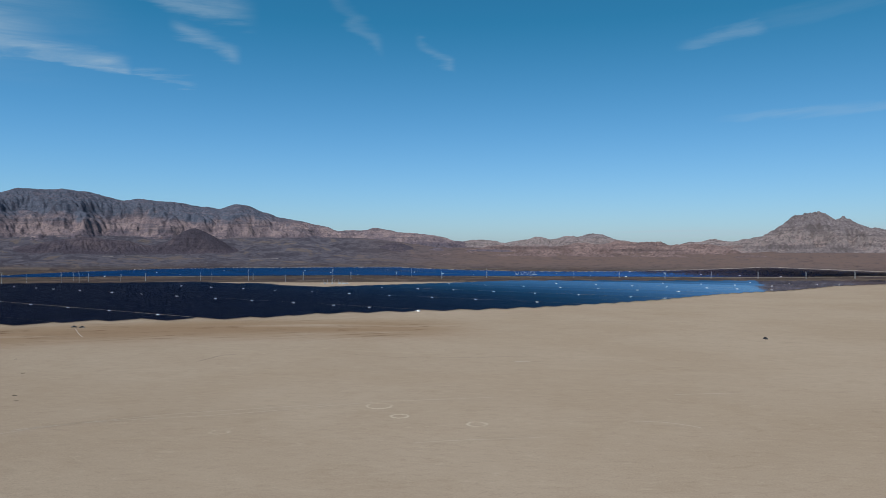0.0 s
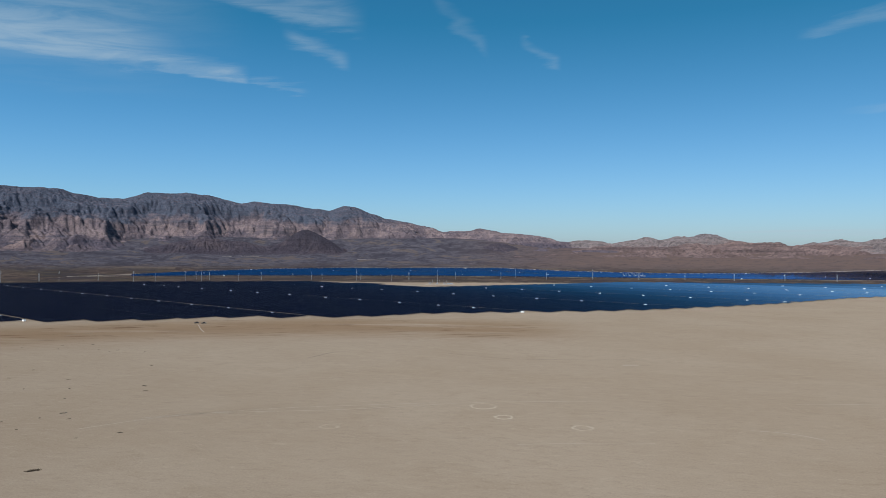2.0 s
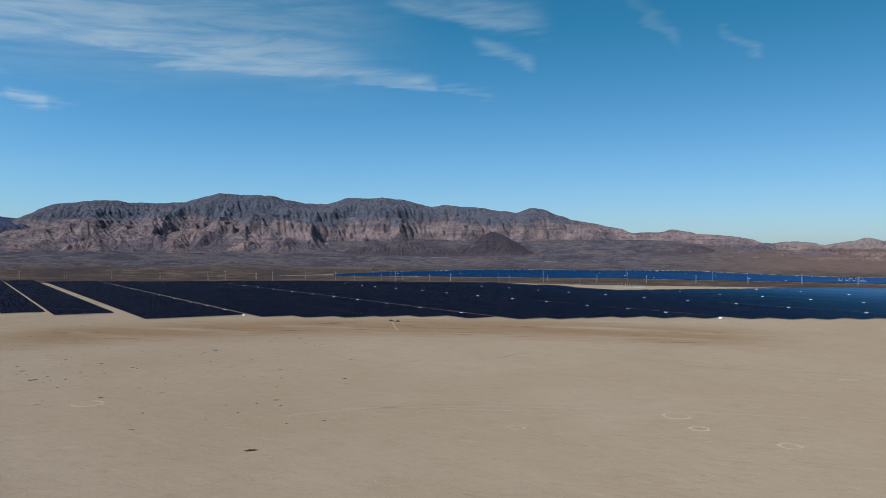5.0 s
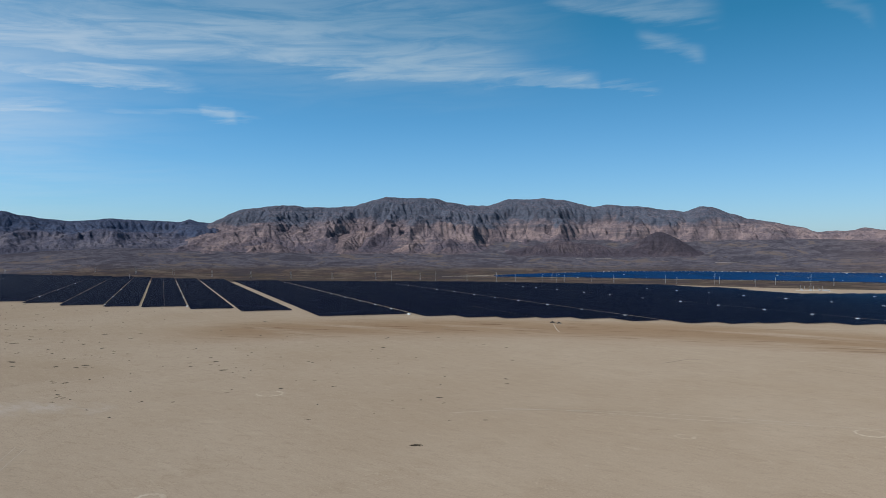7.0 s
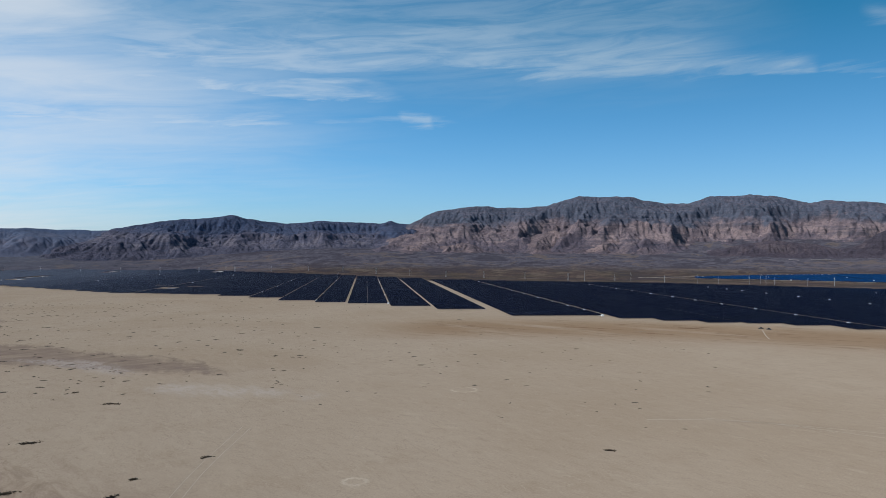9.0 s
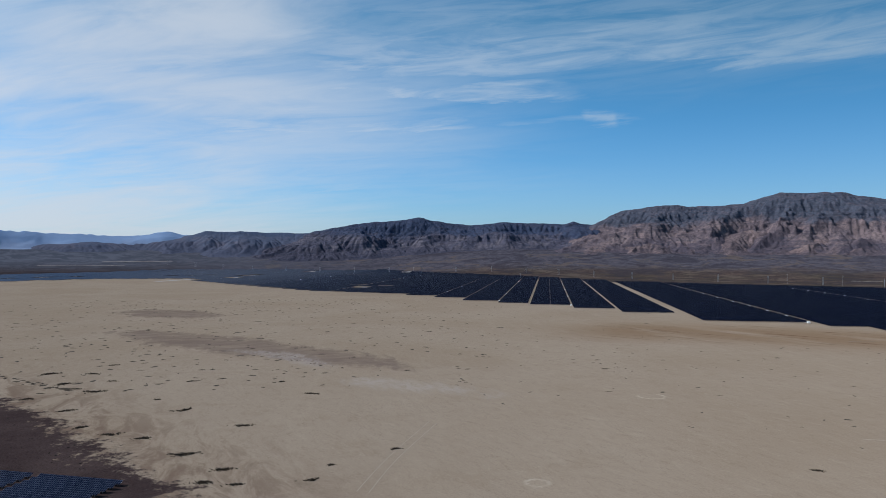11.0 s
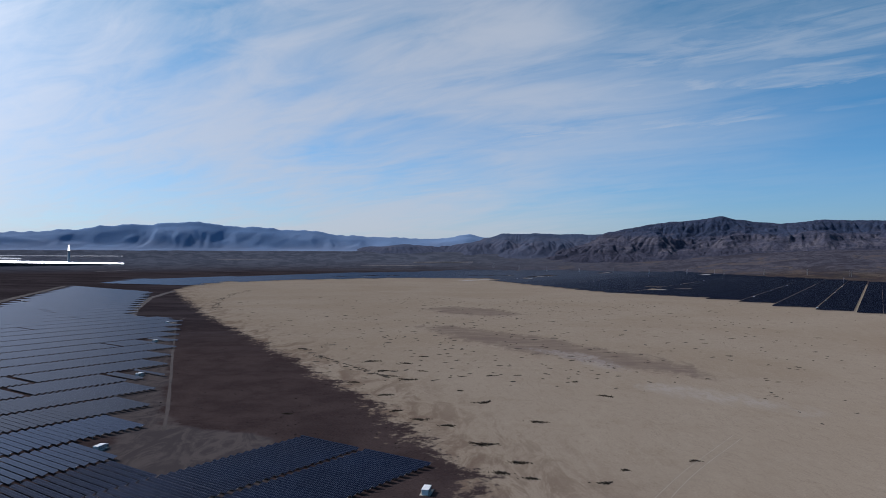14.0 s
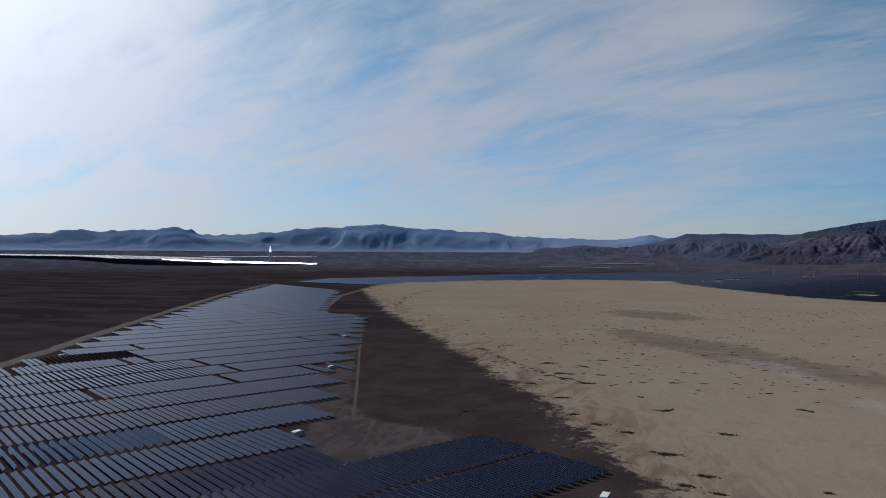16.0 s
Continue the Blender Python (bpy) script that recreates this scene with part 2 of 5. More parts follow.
def ground_material():
    m, N = material("desert_ground")
    at = N.add("ShaderNodeNewGeometry").outputs["Position"]
    big = N.noise(at, 0.004, 6, 0.6, 0.4)
    mid = N.noise(at, 0.03, 7, 0.62, 0.3)
    fine = N.noise(at, 0.4, 6, 0.65)
    drift = N.noise(N.scaled(N.add("ShaderNodeVectorRotate", {"Vector": at, "Angle": radians(20)}, rotation_type="Z_AXIS").outputs[0], (0.006, 0.05, 0.05)), 1.0, 7, 0.65, 0.8)
    # pale clay of the dry lake
    clay = N.mix(N.span(big, 0.35, 0.65), (0.282, 0.218, 0.156), (0.314, 0.249, 0.184))
    clay = N.mix(N.math("MULTIPLY", N.span(drift, 0.48, 0.72), 0.12), clay, (0.41, 0.335, 0.245))
    clay = N.mix(N.math("MULTIPLY", N.span(mid, 0.50, 0.70), 0.30), clay, (0.238, 0.178, 0.122))
    crust = N.noise(N.scaled(at, (0.028, 0.06, 0.05)), 1.0, 8, 0.72, 1.5)
    clay = N.mix(N.math("MULTIPLY", N.span(crust, 0.54, 0.72), 0.34), clay, (0.228, 0.172, 0.124))
    clay = N.mix(N.math("MULTIPLY", N.span(crust, 0.44, 0.28), 0.22), clay, (0.41, 0.345, 0.265))
    # blotches, scabs and hairline channels of the crust
    scab = N.noise(N.scaled(at, (0.10, 0.20, 0.15)), 1.0, 9, 0.78, 0.6)
    clay = N.mix(N.math("MULTIPLY", N.span(scab, 0.50, 0.68), 0.32), clay, (0.185, 0.138, 0.096))
    clay = N.mix(N.math("MULTIPLY", N.span(scab, 0.46, 0.30), 0.30), clay, (0.42, 0.355, 0.275))
    scar = N.noise(N.scaled(at, (0.012, 0.03, 0.03)), 1.0, 9, 0.62, 2.2)
    line = N.span(N.math("ABSOLUTE", N.math("SUBTRACT", scar, 0.52)), 0.0, 0.006, 1.0, 0.0)
    clay = N.mix(N.math("MULTIPLY", line, N.span(big, 0.44, 0.62, 0.0, 0.42)), clay, (0.155, 0.115, 0.080))
    line = N.span(N.math("ABSOLUTE", N.math("SUBTRACT", N.noise(N.scaled(at, (0.010, 0.022, 0.02)), 1.0, 8, 0.6, 1.4), 0.47)), 0.0, 0.007, 1.0, 0.0)
    clay = N.mix(N.math("MULTIPLY", line, N.span(mid, 0.54, 0.64, 0.0, 0.40)), clay, (0.40, 0.335, 0.26))
    # cracked mud and grit
    grit = N.noise(at, 0.9, 10, 0.80)
    clay = N.mix(N.math("MULTIPLY", N.span(grit, 0.50, 0.64), 0.34), clay, (0.195, 0.148, 0.106))
    clay = N.mix(N.math("MULTIPLY", N.span(grit, 0.48, 0.36), 0.30), clay, (0.405, 0.335, 0.258))
    # brown scrubland soil outside it
    soil = N.mix(N.span(mid, 0.38, 0.62), (0.047, 0.033, 0.032), (0.066, 0.047, 0.044))
    soil = N.mix(N.math("MULTIPLY", N.span(fine, 0.5, 0.75), 0.45), soil, (0.066, 0.038, 0.030))
    lag = N.noise(N.scaled(at, (0.30, 0.22, 0.2)), 1.0, 9, 0.75, 0.5)
    soil = N.mix(N.math("MULTIPLY", N.span(lag, 0.45, 0.34), 0.30), soil, (0.095, 0.060, 0.047))
    soil = N.mix(N.math("MULTIPLY", N.span(lag, 0.50, 0.72), 0.35), soil, (0.0150, 0.0105, 0.0105))
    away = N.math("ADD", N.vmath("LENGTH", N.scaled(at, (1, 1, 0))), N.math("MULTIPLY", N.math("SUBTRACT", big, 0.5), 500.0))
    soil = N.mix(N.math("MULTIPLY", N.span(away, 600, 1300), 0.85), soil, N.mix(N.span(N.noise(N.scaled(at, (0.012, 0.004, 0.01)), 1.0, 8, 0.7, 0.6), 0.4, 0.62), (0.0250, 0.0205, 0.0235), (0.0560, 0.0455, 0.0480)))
    soil = N.mix(N.math("MULTIPLY", N.span(grit, 0.50, 0.62), 0.55), soil, (0.012, 0.0095, 0.0095))
    soil = N.mix(N.math("MULTIPLY", N.span(grit, 0.47, 0.36), 0.35), soil, (0.120, 0.086, 0.076))
    # the fans under the ranges
    fan = N.mix(N.span(mid, 0.36, 0.64), (0.064, 0.046, 0.040), (0.105, 0.078, 0.066))
    fan = N.mix(N.math("MULTIPLY", N.span(N.noise(at, 0.009, 7, 0.65, 0.6), 0.42, 0.62), 0.75), fan, (0.040, 0.033, 0.034))
    fan = N.mix(N.math("MULTIPLY", N.span(big, 0.42, 0.62), 0.5), fan, (0.062, 0.053, 0.037))
    wash = N.noise(at, 0.022, 9, 0.72, 1.0)
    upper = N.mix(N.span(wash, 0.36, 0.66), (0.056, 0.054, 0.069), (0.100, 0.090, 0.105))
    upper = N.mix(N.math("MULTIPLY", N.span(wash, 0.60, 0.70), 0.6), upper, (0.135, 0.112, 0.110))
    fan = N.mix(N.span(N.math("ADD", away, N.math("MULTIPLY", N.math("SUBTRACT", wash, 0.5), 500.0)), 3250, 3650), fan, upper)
    tract = N.noise(at, 0.0050, 7, 0.62, 1.3)
    fan = N.mix(N.math("MULTIPLY", N.span(tract, 0.47, 0.40), 0.6), fan, (0.038, 0.036, 0.046))
    fan = N.mix(N.math("MULTIPLY", N.span(tract, 0.54, 0.62), 0.65), fan, (0.125, 0.097, 0.080))
    fan = N.mix(N.math("MULTIPLY", N.span(wash, 0.46, 0.32), 0.5), fan, (0.030, 0.026, 0.028))
    shore = N.add("ShaderNodeAttribute", attribute_name="playa").outputs["Fac"]
    ragged = N.math("ADD", shore, N.math("ADD", N.math("MULTIPLY", N.math("SUBTRACT", mid, 0.5), 62.0), N.math("MULTIPLY", N.math("SUBTRACT", N.noise(at, 0.16, 8, 0.72), 0.5), 70.0)))
    on_clay = N.span(ragged, -7.0, 7.0)
    slope = N.add("ShaderNodeAttribute", attribute_name="fan").outputs["Fac"]
    outer = N.mix(N.span(N.math("ADD", slope, N.math("MULTIPLY", N.math("SUBTRACT", big, 0.5), 0.3)), 0.3, 0.7), soil, fan)
    rosy = N.math("MULTIPLY", N.add("ShaderNodeAttribute", attribute_name="rosy").outputs["Fac"], N.span(wash, 0.30, 0.60, 0.45, 1.0))
    outer = N.mix(rosy, outer, (0.128, 0.090, 0.078))
    # haze over the far flats, painted as a grey-violet ground tone
    outer = N.mix(N.add("ShaderNodeAttribute", attribute_name="hazy_flat").outputs["Fac"], outer, N.mix(N.span(N.noise(at, 0.012, 8, 0.65, 0.8), 0.4, 0.6), (0.075, 0.080, 0.100), (0.115, 0.120, 0.145)))
    yard = N.add("ShaderNodeAttribute", attribute_name="yard").outputs["Fac"]
    outer = N.mix(N.span(N.math("ADD", yard, N.math("MULTIPLY", N.math("SUBTRACT", mid, 0.5), 30.0)), -3.0, 4.0), outer, N.mix(N.span(crust, 0.42, 0.6), (0.066, 0.055, 0.054), (0.100, 0.082, 0.076)))
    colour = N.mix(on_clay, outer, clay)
    # damp brown stain on the clay
    stain = N.add("ShaderNodeAttribute", attribute_name="stain").outputs["Fac"]
    patch = N.span(N.math("ADD", stain, N.math("MULTIPLY", N.math("SUBTRACT", N.math("ADD", N.math("MULTIPLY", drift, 0.5), N.math("MULTIPLY", crust, 0.5)), 0.5), 140.0)), -10.0, 14.0)
    patch = N.math("MULTIPLY", patch, N.span(N.noise(N.scaled(at, (0.05, 0.02, 0.02)), 1.0, 8, 0.7, 1.0), 0.32, 0.60, 0.25, 0.85))
    colour = N.mix(patch, colour, (0.165, 0.122, 0.098))
    salt = N.math("MULTIPLY", N.span(N.math("ADD", N.add("ShaderNodeAttribute", attribute_name="salt").outputs["Fac"], N.math("MULTIPLY", N.math("SUBTRACT", crust, 0.5), 60.0)), -8.0, 14.0), N.span(scab, 0.36, 0.56))
    colour = N.mix(N.math("MULTIPLY", salt, 0.42), colour, (0.43, 0.385, 0.345))
    # pale rings and scars where pools have dried
    flat = N.scaled(at, (1, 1, 0))
    sway = N.math("MULTIPLY", N.math("SUBTRACT", fine, 0.5), 6.0)
    rings = None
    for x, y, size in ((-123, 401, 5.0), (20, 421, 5.5), (-41, 470, 8.0), (-26, 441, 5.0), (-268, 171, 5.0), (-398, 347, 9.0)):
        off = N.vmath("LENGTH", N.vmath("SUBTRACT", flat, (x, y, 0)))
        ring = N.span(N.math("ABSOLUTE", N.math("SUBTRACT", N.math("ADD", off, sway), size)), 0.2, 1.4, 1.0, 0.0)
        rings = ring if rings is None else N.math("MAXIMUM", rings, ring)
    colour = N.mix(N.math("MULTIPLY", rings, N.span(mid, 0.40, 0.56, 0.1, 0.8)), colour, (0.44, 0.375, 0.29))
    # red soil washed over the clay along the scrub
    rim = N.math("MULTIPLY", N.math("MULTIPLY", N.span(shore, 95.0, 0.0), on_clay), N.span(N.noise(N.scaled(at, (0.020, 0.05, 0.04)), 1.0, 9, 0.7, 1.2), 0.44, 0.62))
    colour = N.mix(N.math("MULTIPLY", rim, 0.65), colour, (0.130, 0.082, 0.058))
    # orange silt along the edge of the panels
    silt = N.add("ShaderNodeAttribute", attribute_name="silt").outputs["Fac"]
    band = N.math("MULTIPLY", N.span(silt, 0.0, 1.0), N.span(N.noise(N.scaled(at, (0.004, 0.02, 0.02)), 1.0, 6, 0.6, 0.5), 0.22, 0.52))
    colour = N.mix(N.math("MULTIPLY", band, 0.75), colour, (0.205, 0.130, 0.075))
    dark = N.noise(N.scaled(N.add("ShaderNodeVectorRotate", {"Vector": at, "Angle": radians(-25)}, rotation_type="Z_AXIS").outputs[0], (0.010, 0.11, 0.05)), 1.0, 9, 0.7, 0.8)
    colour = N.mix(N.math("MULTIPLY", N.math("MULTIPLY", N.span(silt, 0.1, 0.8), N.span(dark, 0.55, 0.63)), 0.75), colour, (0.110, 0.066, 0.040))
    b = finish(N, colour, 0.95, 0.0, N.math("ADD", N.math("MULTIPLY", mid, 1.0), N.math("MULTIPLY", fine, 0.25)), 0.4, 1.2, 0.0)
    b.inputs["Diffuse Roughness"].default_value = 0.2
    return m


def rock_material(name, low, middle, top, z0, z1, pale=0.5, relief=0.9, mottle=1.0, chalk=(0.255, 0.184, 0.172), cap=0.54, rough=0.7):
    """Bedded desert rock: scree below, pale cliffs and benches in the middle, dark caprock above."""
    m, N = material(name)
    geo = N.add("ShaderNodeNewGeometry")
    at = geo.outputs["Position"]
    z = N.add("ShaderNodeSeparateXYZ", {0: at}).outputs[2]
    broad = N.noise(at, 0.0026, 5, 0.55, 0.8)
    big = N.noise(at, 0.0060, 6, 0.6, 0.5)
    mid = N.noise(at, 0.020, 8, 0.66, 0.6)
    fine = N.noise(at, 0.085, 8, 0.72)
    run = N.noise(N.scaled(at, (0.045, 0.045, 0.014)), 1.0, 8, 0.68, 0.5)
    beds = N.noise(N.scaled(at, (0.0030, 0.0030, 0.060)), 1.0, 7, 0.62, 0.6)
    patch = N.noise(at, 0.0085, 8, 0.62, 1.0)
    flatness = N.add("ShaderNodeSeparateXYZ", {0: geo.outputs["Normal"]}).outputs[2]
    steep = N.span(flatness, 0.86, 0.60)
    h = N.math("ADD", N.span(z, z0, z1, 0, 1, "LINEAR"), N.math("ADD", N.math("MULTIPLY", N.math("SUBTRACT", broad, 0.5), 0.75),
               N.math("ADD", N.math("MULTIPLY", N.math("SUBTRACT", big, 0.5), 0.35), N.math("MULTIPLY", N.math("SUBTRACT", mid, 0.5), 0.22))))
    colour = N.mix(N.span(h, 0.08, 0.34), low, middle)
    # pale beds and cliffs
    band = N.math("MULTIPLY", N.span(h, 0.04, 0.22), N.span(h, cap + 0.12, cap - 0.12))
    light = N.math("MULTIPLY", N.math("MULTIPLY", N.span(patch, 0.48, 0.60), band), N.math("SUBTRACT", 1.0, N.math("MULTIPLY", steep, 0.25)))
    colour = N.mix(N.math("MULTIPLY", light, pale), colour, chalk)
    colour = N.mix(N.math("MULTIPLY", N.math("MULTIPLY", N.span(beds, 0.52, 0.60), band), pale * 0.55), colour, tuple(0.45 * c + 0.55 * d for c, d in zip(middle, chalk)))
    # caprock with its own thin beds
    colour = N.mix(N.span(h, cap - 0.05, cap + 0.10), colour, top)
    colour = N.mix(N.math("MULTIPLY", N.span(beds, 0.47, 0.38), 0.45 * mottle), colour, tuple(c * 0.62 for c in top))
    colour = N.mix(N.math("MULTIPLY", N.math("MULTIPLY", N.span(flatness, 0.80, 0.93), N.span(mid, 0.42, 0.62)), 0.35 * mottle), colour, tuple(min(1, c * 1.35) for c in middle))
    # gully shade painted as dark streaks, then varnish and boulders
    colour = N.mix(N.math("MULTIPLY", N.span(run, 0.50, 0.62), 0.35 * mottle), colour, tuple(c * 0.5 for c in low))
    colour = N.mix(N.math("MULTIPLY", N.span(fine, 0.50, 0.62), 0.48 * mottle), colour, tuple(c * 0.42 for c in top))
    colour = N.mix(N.math("MULTIPLY", N.span(fine, 0.46, 0.34), 0.32 * mottle), colour, tuple(min(1, c * 1.5) for c in middle))
    colour = N.mix(N.math("MULTIPLY", N.span(patch, 0.46, 0.36), 0.40 * mottle), colour, tuple(c * 0.6 for c in low))
    b = finish(N, colour, 0.95, 0.0, N.math("ADD", N.math("ADD", mid, N.math("MULTIPLY", run, 0.6)), N.math("MULTIPLY", fine, 0.5)), relief, 9.0, 0.03)
    b.inputs["Diffuse Roughness"].default_value = rough
    return m


def panel_material(name, seam, size, ior=1.15, blue=1.0, matt=0.0, tint=(0.78, 0.84, 1.0)):
    m, N = material(name)
    uv = N.add("ShaderNodeUVMap", uv_map="UVMap").outputs[0]
    seams = N.add("ShaderNodeTexBrick", {"Vector": uv, "Color1": (0, 0, 0, 1), "Color2": (0.1, 0.1, 0.1, 1), "Mortar": (1, 1, 1, 1), "Scale": 1.0, "Mortar Size": size,
                                         "Brick Width": 1.0, "Row Height": 1.2, "Mortar Smooth": 0.1, "Bias": 0.0}, offset=0.0, squash=1.0)
    at = N.add("ShaderNodeNewGeometry").outputs["Position"]
    dust = N.noise(at, 0.02, 6, 0.6)
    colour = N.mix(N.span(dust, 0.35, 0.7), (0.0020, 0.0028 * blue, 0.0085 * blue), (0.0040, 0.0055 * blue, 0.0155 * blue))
    colour = N.mix(seams.outputs["Fac"], colour, seam)
    rough = N.span(dust, 0.3, 0.7, 0.03 + matt, 0.08 + matt, "LINEAR")
    cell = N.add("ShaderNodeBsdfDiffuse", {"Color": colour})
    gloss = N.add("ShaderNodeBsdfGlossy", {"Color": (*tint, 1), "Roughness": rough})
    shine = N.add("ShaderNodeMixShader", {0: N.add("ShaderNodeFresnel", {"IOR": ior}).outputs[0], 1: cell.outputs[0], 2: gloss.outputs[0]})
    N.add("ShaderNodeOutputMaterial", {"Surface": shine})
    return m


MAT_GROUND = ground_material()
MAT_PANEL = panel_material("solar_glass", (0.05, 0.056, 0.068), 0.025)
# cells painted strongly blue in place of the low sky they reflect
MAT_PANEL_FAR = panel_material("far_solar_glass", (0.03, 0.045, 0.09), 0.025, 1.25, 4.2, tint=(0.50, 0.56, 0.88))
MAT_PANEL_NEAR = panel_material("solar_glass_near", (0.034, 0.040, 0.066), 0.05, 1.19, tint=(0.60, 0.73, 1.0))
# near glass copied with its reflection cut, for rows that mirror less sky
MAT_PANEL_MATT = panel_material("dulled_solar_glass", (0.060, 0.072, 0.110), 0.07, 1.06, 1.6, 0.25)
MAT_BACK = plain("module_backsheet", (0.13, 0.13, 0.135), 0.7)
MAT_STEEL = plain("galvanised_steel", (0.34, 0.35, 0.36), 0.5, 0.7)
MAT_WHITE = plain("white_paint", (0.78, 0.78, 0.76), 0.55)
MAT_DARK = plain("dark_paint", (0.03, 0.03, 0.035), 0.4)
MAT_GRAVEL = plain("pale_gravel", (0.40, 0.35, 0.29), 0.95, scale=0.1)
MAT_ROAD = plain("dirt_road", (0.34, 0.285, 0.225), 0.95, scale=0.06)
MAT_BARE = plain("bare_grey_clay", (0.33, 0.305, 0.285), 0.95, scale=0.05)
MAT_BRUSH = plain("dead_brush", (0.046, 0.033, 0.020), 0.95, vary=0.5, scale=0.6)
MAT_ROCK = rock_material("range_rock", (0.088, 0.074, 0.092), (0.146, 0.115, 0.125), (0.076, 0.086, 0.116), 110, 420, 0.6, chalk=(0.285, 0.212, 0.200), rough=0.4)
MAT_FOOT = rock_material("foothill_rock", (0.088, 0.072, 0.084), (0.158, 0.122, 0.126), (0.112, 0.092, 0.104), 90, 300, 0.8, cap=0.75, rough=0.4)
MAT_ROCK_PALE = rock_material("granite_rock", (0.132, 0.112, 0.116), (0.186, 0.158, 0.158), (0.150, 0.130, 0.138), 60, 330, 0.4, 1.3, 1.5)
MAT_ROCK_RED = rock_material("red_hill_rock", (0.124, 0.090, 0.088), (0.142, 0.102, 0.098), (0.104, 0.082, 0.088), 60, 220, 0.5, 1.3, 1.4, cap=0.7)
# the next two carry the haze of distance in their blue rock colours
MAT_FAR_HAZE = rock_material("far_range_hazed_rock", (0.205, 0.265, 0.385), (0.195, 0.280, 0.430), (0.185, 0.282, 0.450), 100, 300, 0.0, 0.04, 0.12, rough=0.0)
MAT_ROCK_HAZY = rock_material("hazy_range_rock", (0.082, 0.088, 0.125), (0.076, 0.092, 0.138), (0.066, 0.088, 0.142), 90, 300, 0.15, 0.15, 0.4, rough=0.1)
# dark rock with some blue of haze mixed into its tones
MAT_ROCK_HAZE_BLUE = rock_material("haze_blue_range_rock", (0.066, 0.063, 0.086), (0.080, 0.079, 0.110), (0.048, 0.064, 0.110), 80, 300, 0.6, chalk=(0.17, 0.150, 0.165), rough=0.3)
MAT_ROCK_DARK = rock_material("dark_hill_rock", (0.057, 0.048, 0.061), (0.053, 0.046, 0.059), (0.052, 0.046, 0.059), 60, 260, 0.15)

# ---- ground ----
PLAYA = [(-1878, -613), (-1479, -458), (-1145, -325), (-919, -223), (-798, -161), (-676, -114), (-615, -85), (-554, -54),
         (-504, -34), (-446, -16), (-396, 0), (-361, 14), (-310, 32), (-240, 20), (-150, -160), (0, -900), (1500, -1200), (3000, 0),
         (2900, 2300), (1500, 2430), (600, 2420), (200, 2440), (-120, 2400), (-430, 2330), (-740, 2330), (-1250, 1990), (-1700, 1690), (-2300, 1450), (-2500, 1200), (-2650, 700), (-2950, 350),
         (-2980, -60), (-2700, -480), (-2400, -680)]
YARD = [(-369, -165), (-429, -143), (-417, -115), (-389, -75), (-391, -59), (-355, -80), (-250, -40), (-200, -200), (-322, -125), (-340, -134)]
VERGE = [(-400, -140), (-526, -177), (-708, -235), (-1038, -339), (-1045, -365), (-700, -262), (-520, -215), (-395, -185)]
STAIN = [(-976, 8), (-981, 51), (-883, 128), (-815, 170), (-716, 215), (-642, 244), (-565, 240), (-605, 205), (-627, 168), (-700, 122), (-770, 85), (-830, 45)]
SALT = [(-765, 108), (-735, 150), (-690, 178), (-645, 184), (-600, 186), (-622, 158), (-690, 138)]
SALT_NEAR = [(-560, 160), (-540, 205), (-470, 250), (-420, 300), (-440, 240), (-500, 180)]
STAIN_FAR = [(-1277, 10), (-1330, 70), (-1275, 144), (-1162, 177), (-1120, 127), (-1189, 44)]


def build_ground():
    az = np.radians(np.concatenate([np.arange(-45, 150, 0.5), np.arange(150, 315.1, 5)]))
    r = np.concatenate([[0.01], np.geomspace(20, 600, 60), np.linspace(615, 2900, 110), np.linspace(2920, 4960, 70)])
    A, R = np.meshgrid(az, r, indexing="ij")
    x, y = -np.sin(A) * R, np.cos(A) * R
    z = terrain(x, y) + 2.5 * smooth(3450, 3700, R) * fractal(x / 130, y / 130, 5)
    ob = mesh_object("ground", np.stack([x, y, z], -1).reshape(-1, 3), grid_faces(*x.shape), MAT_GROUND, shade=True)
    if ob.data.polygons[0].normal.z < 0:
        ob.data.flip_normals()
    fields = {"playa": signed_distance(PLAYA, x, y), "stain": np.maximum(signed_distance(STAIN, x, y), signed_distance(STAIN_FAR, x, y)),
              "salt": np.maximum(signed_distance(SALT, x, y), signed_distance(SALT_NEAR, x, y)),
              "yard": np.maximum(signed_distance(YARD, x, y), signed_distance(VERGE, x, y)),
              "fan": smooth(2150, 2600, R) * (1 - smooth(55, 80, np.degrees(A))) + smooth(2700, 3300, R) * smooth(55, 80, np.degrees(A)) * (1 - smooth(72, 96, np.degrees(A))),
              "rosy": smooth(3250, 3600, R) * (1 - smooth(-6, 10, np.degrees(A))),
              "hazy_flat": smooth(3550, 4250, R) * smooth(68, 92, np.degrees(A)),
              "silt": smooth(0, 1, 1 - np.abs(R - (945 + 40 * np.sin(A * 3))) / 190) * smooth(-8, 6, np.degrees(A)) * (1 - smooth(48, 62, np.degrees(A)))}
    for key, v in fields.items():
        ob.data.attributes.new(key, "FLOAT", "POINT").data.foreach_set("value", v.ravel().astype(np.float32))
    return tagged(ob, "dry lake bed of pale clay with brown desert around", "ground", kind="structure")


build_ground()


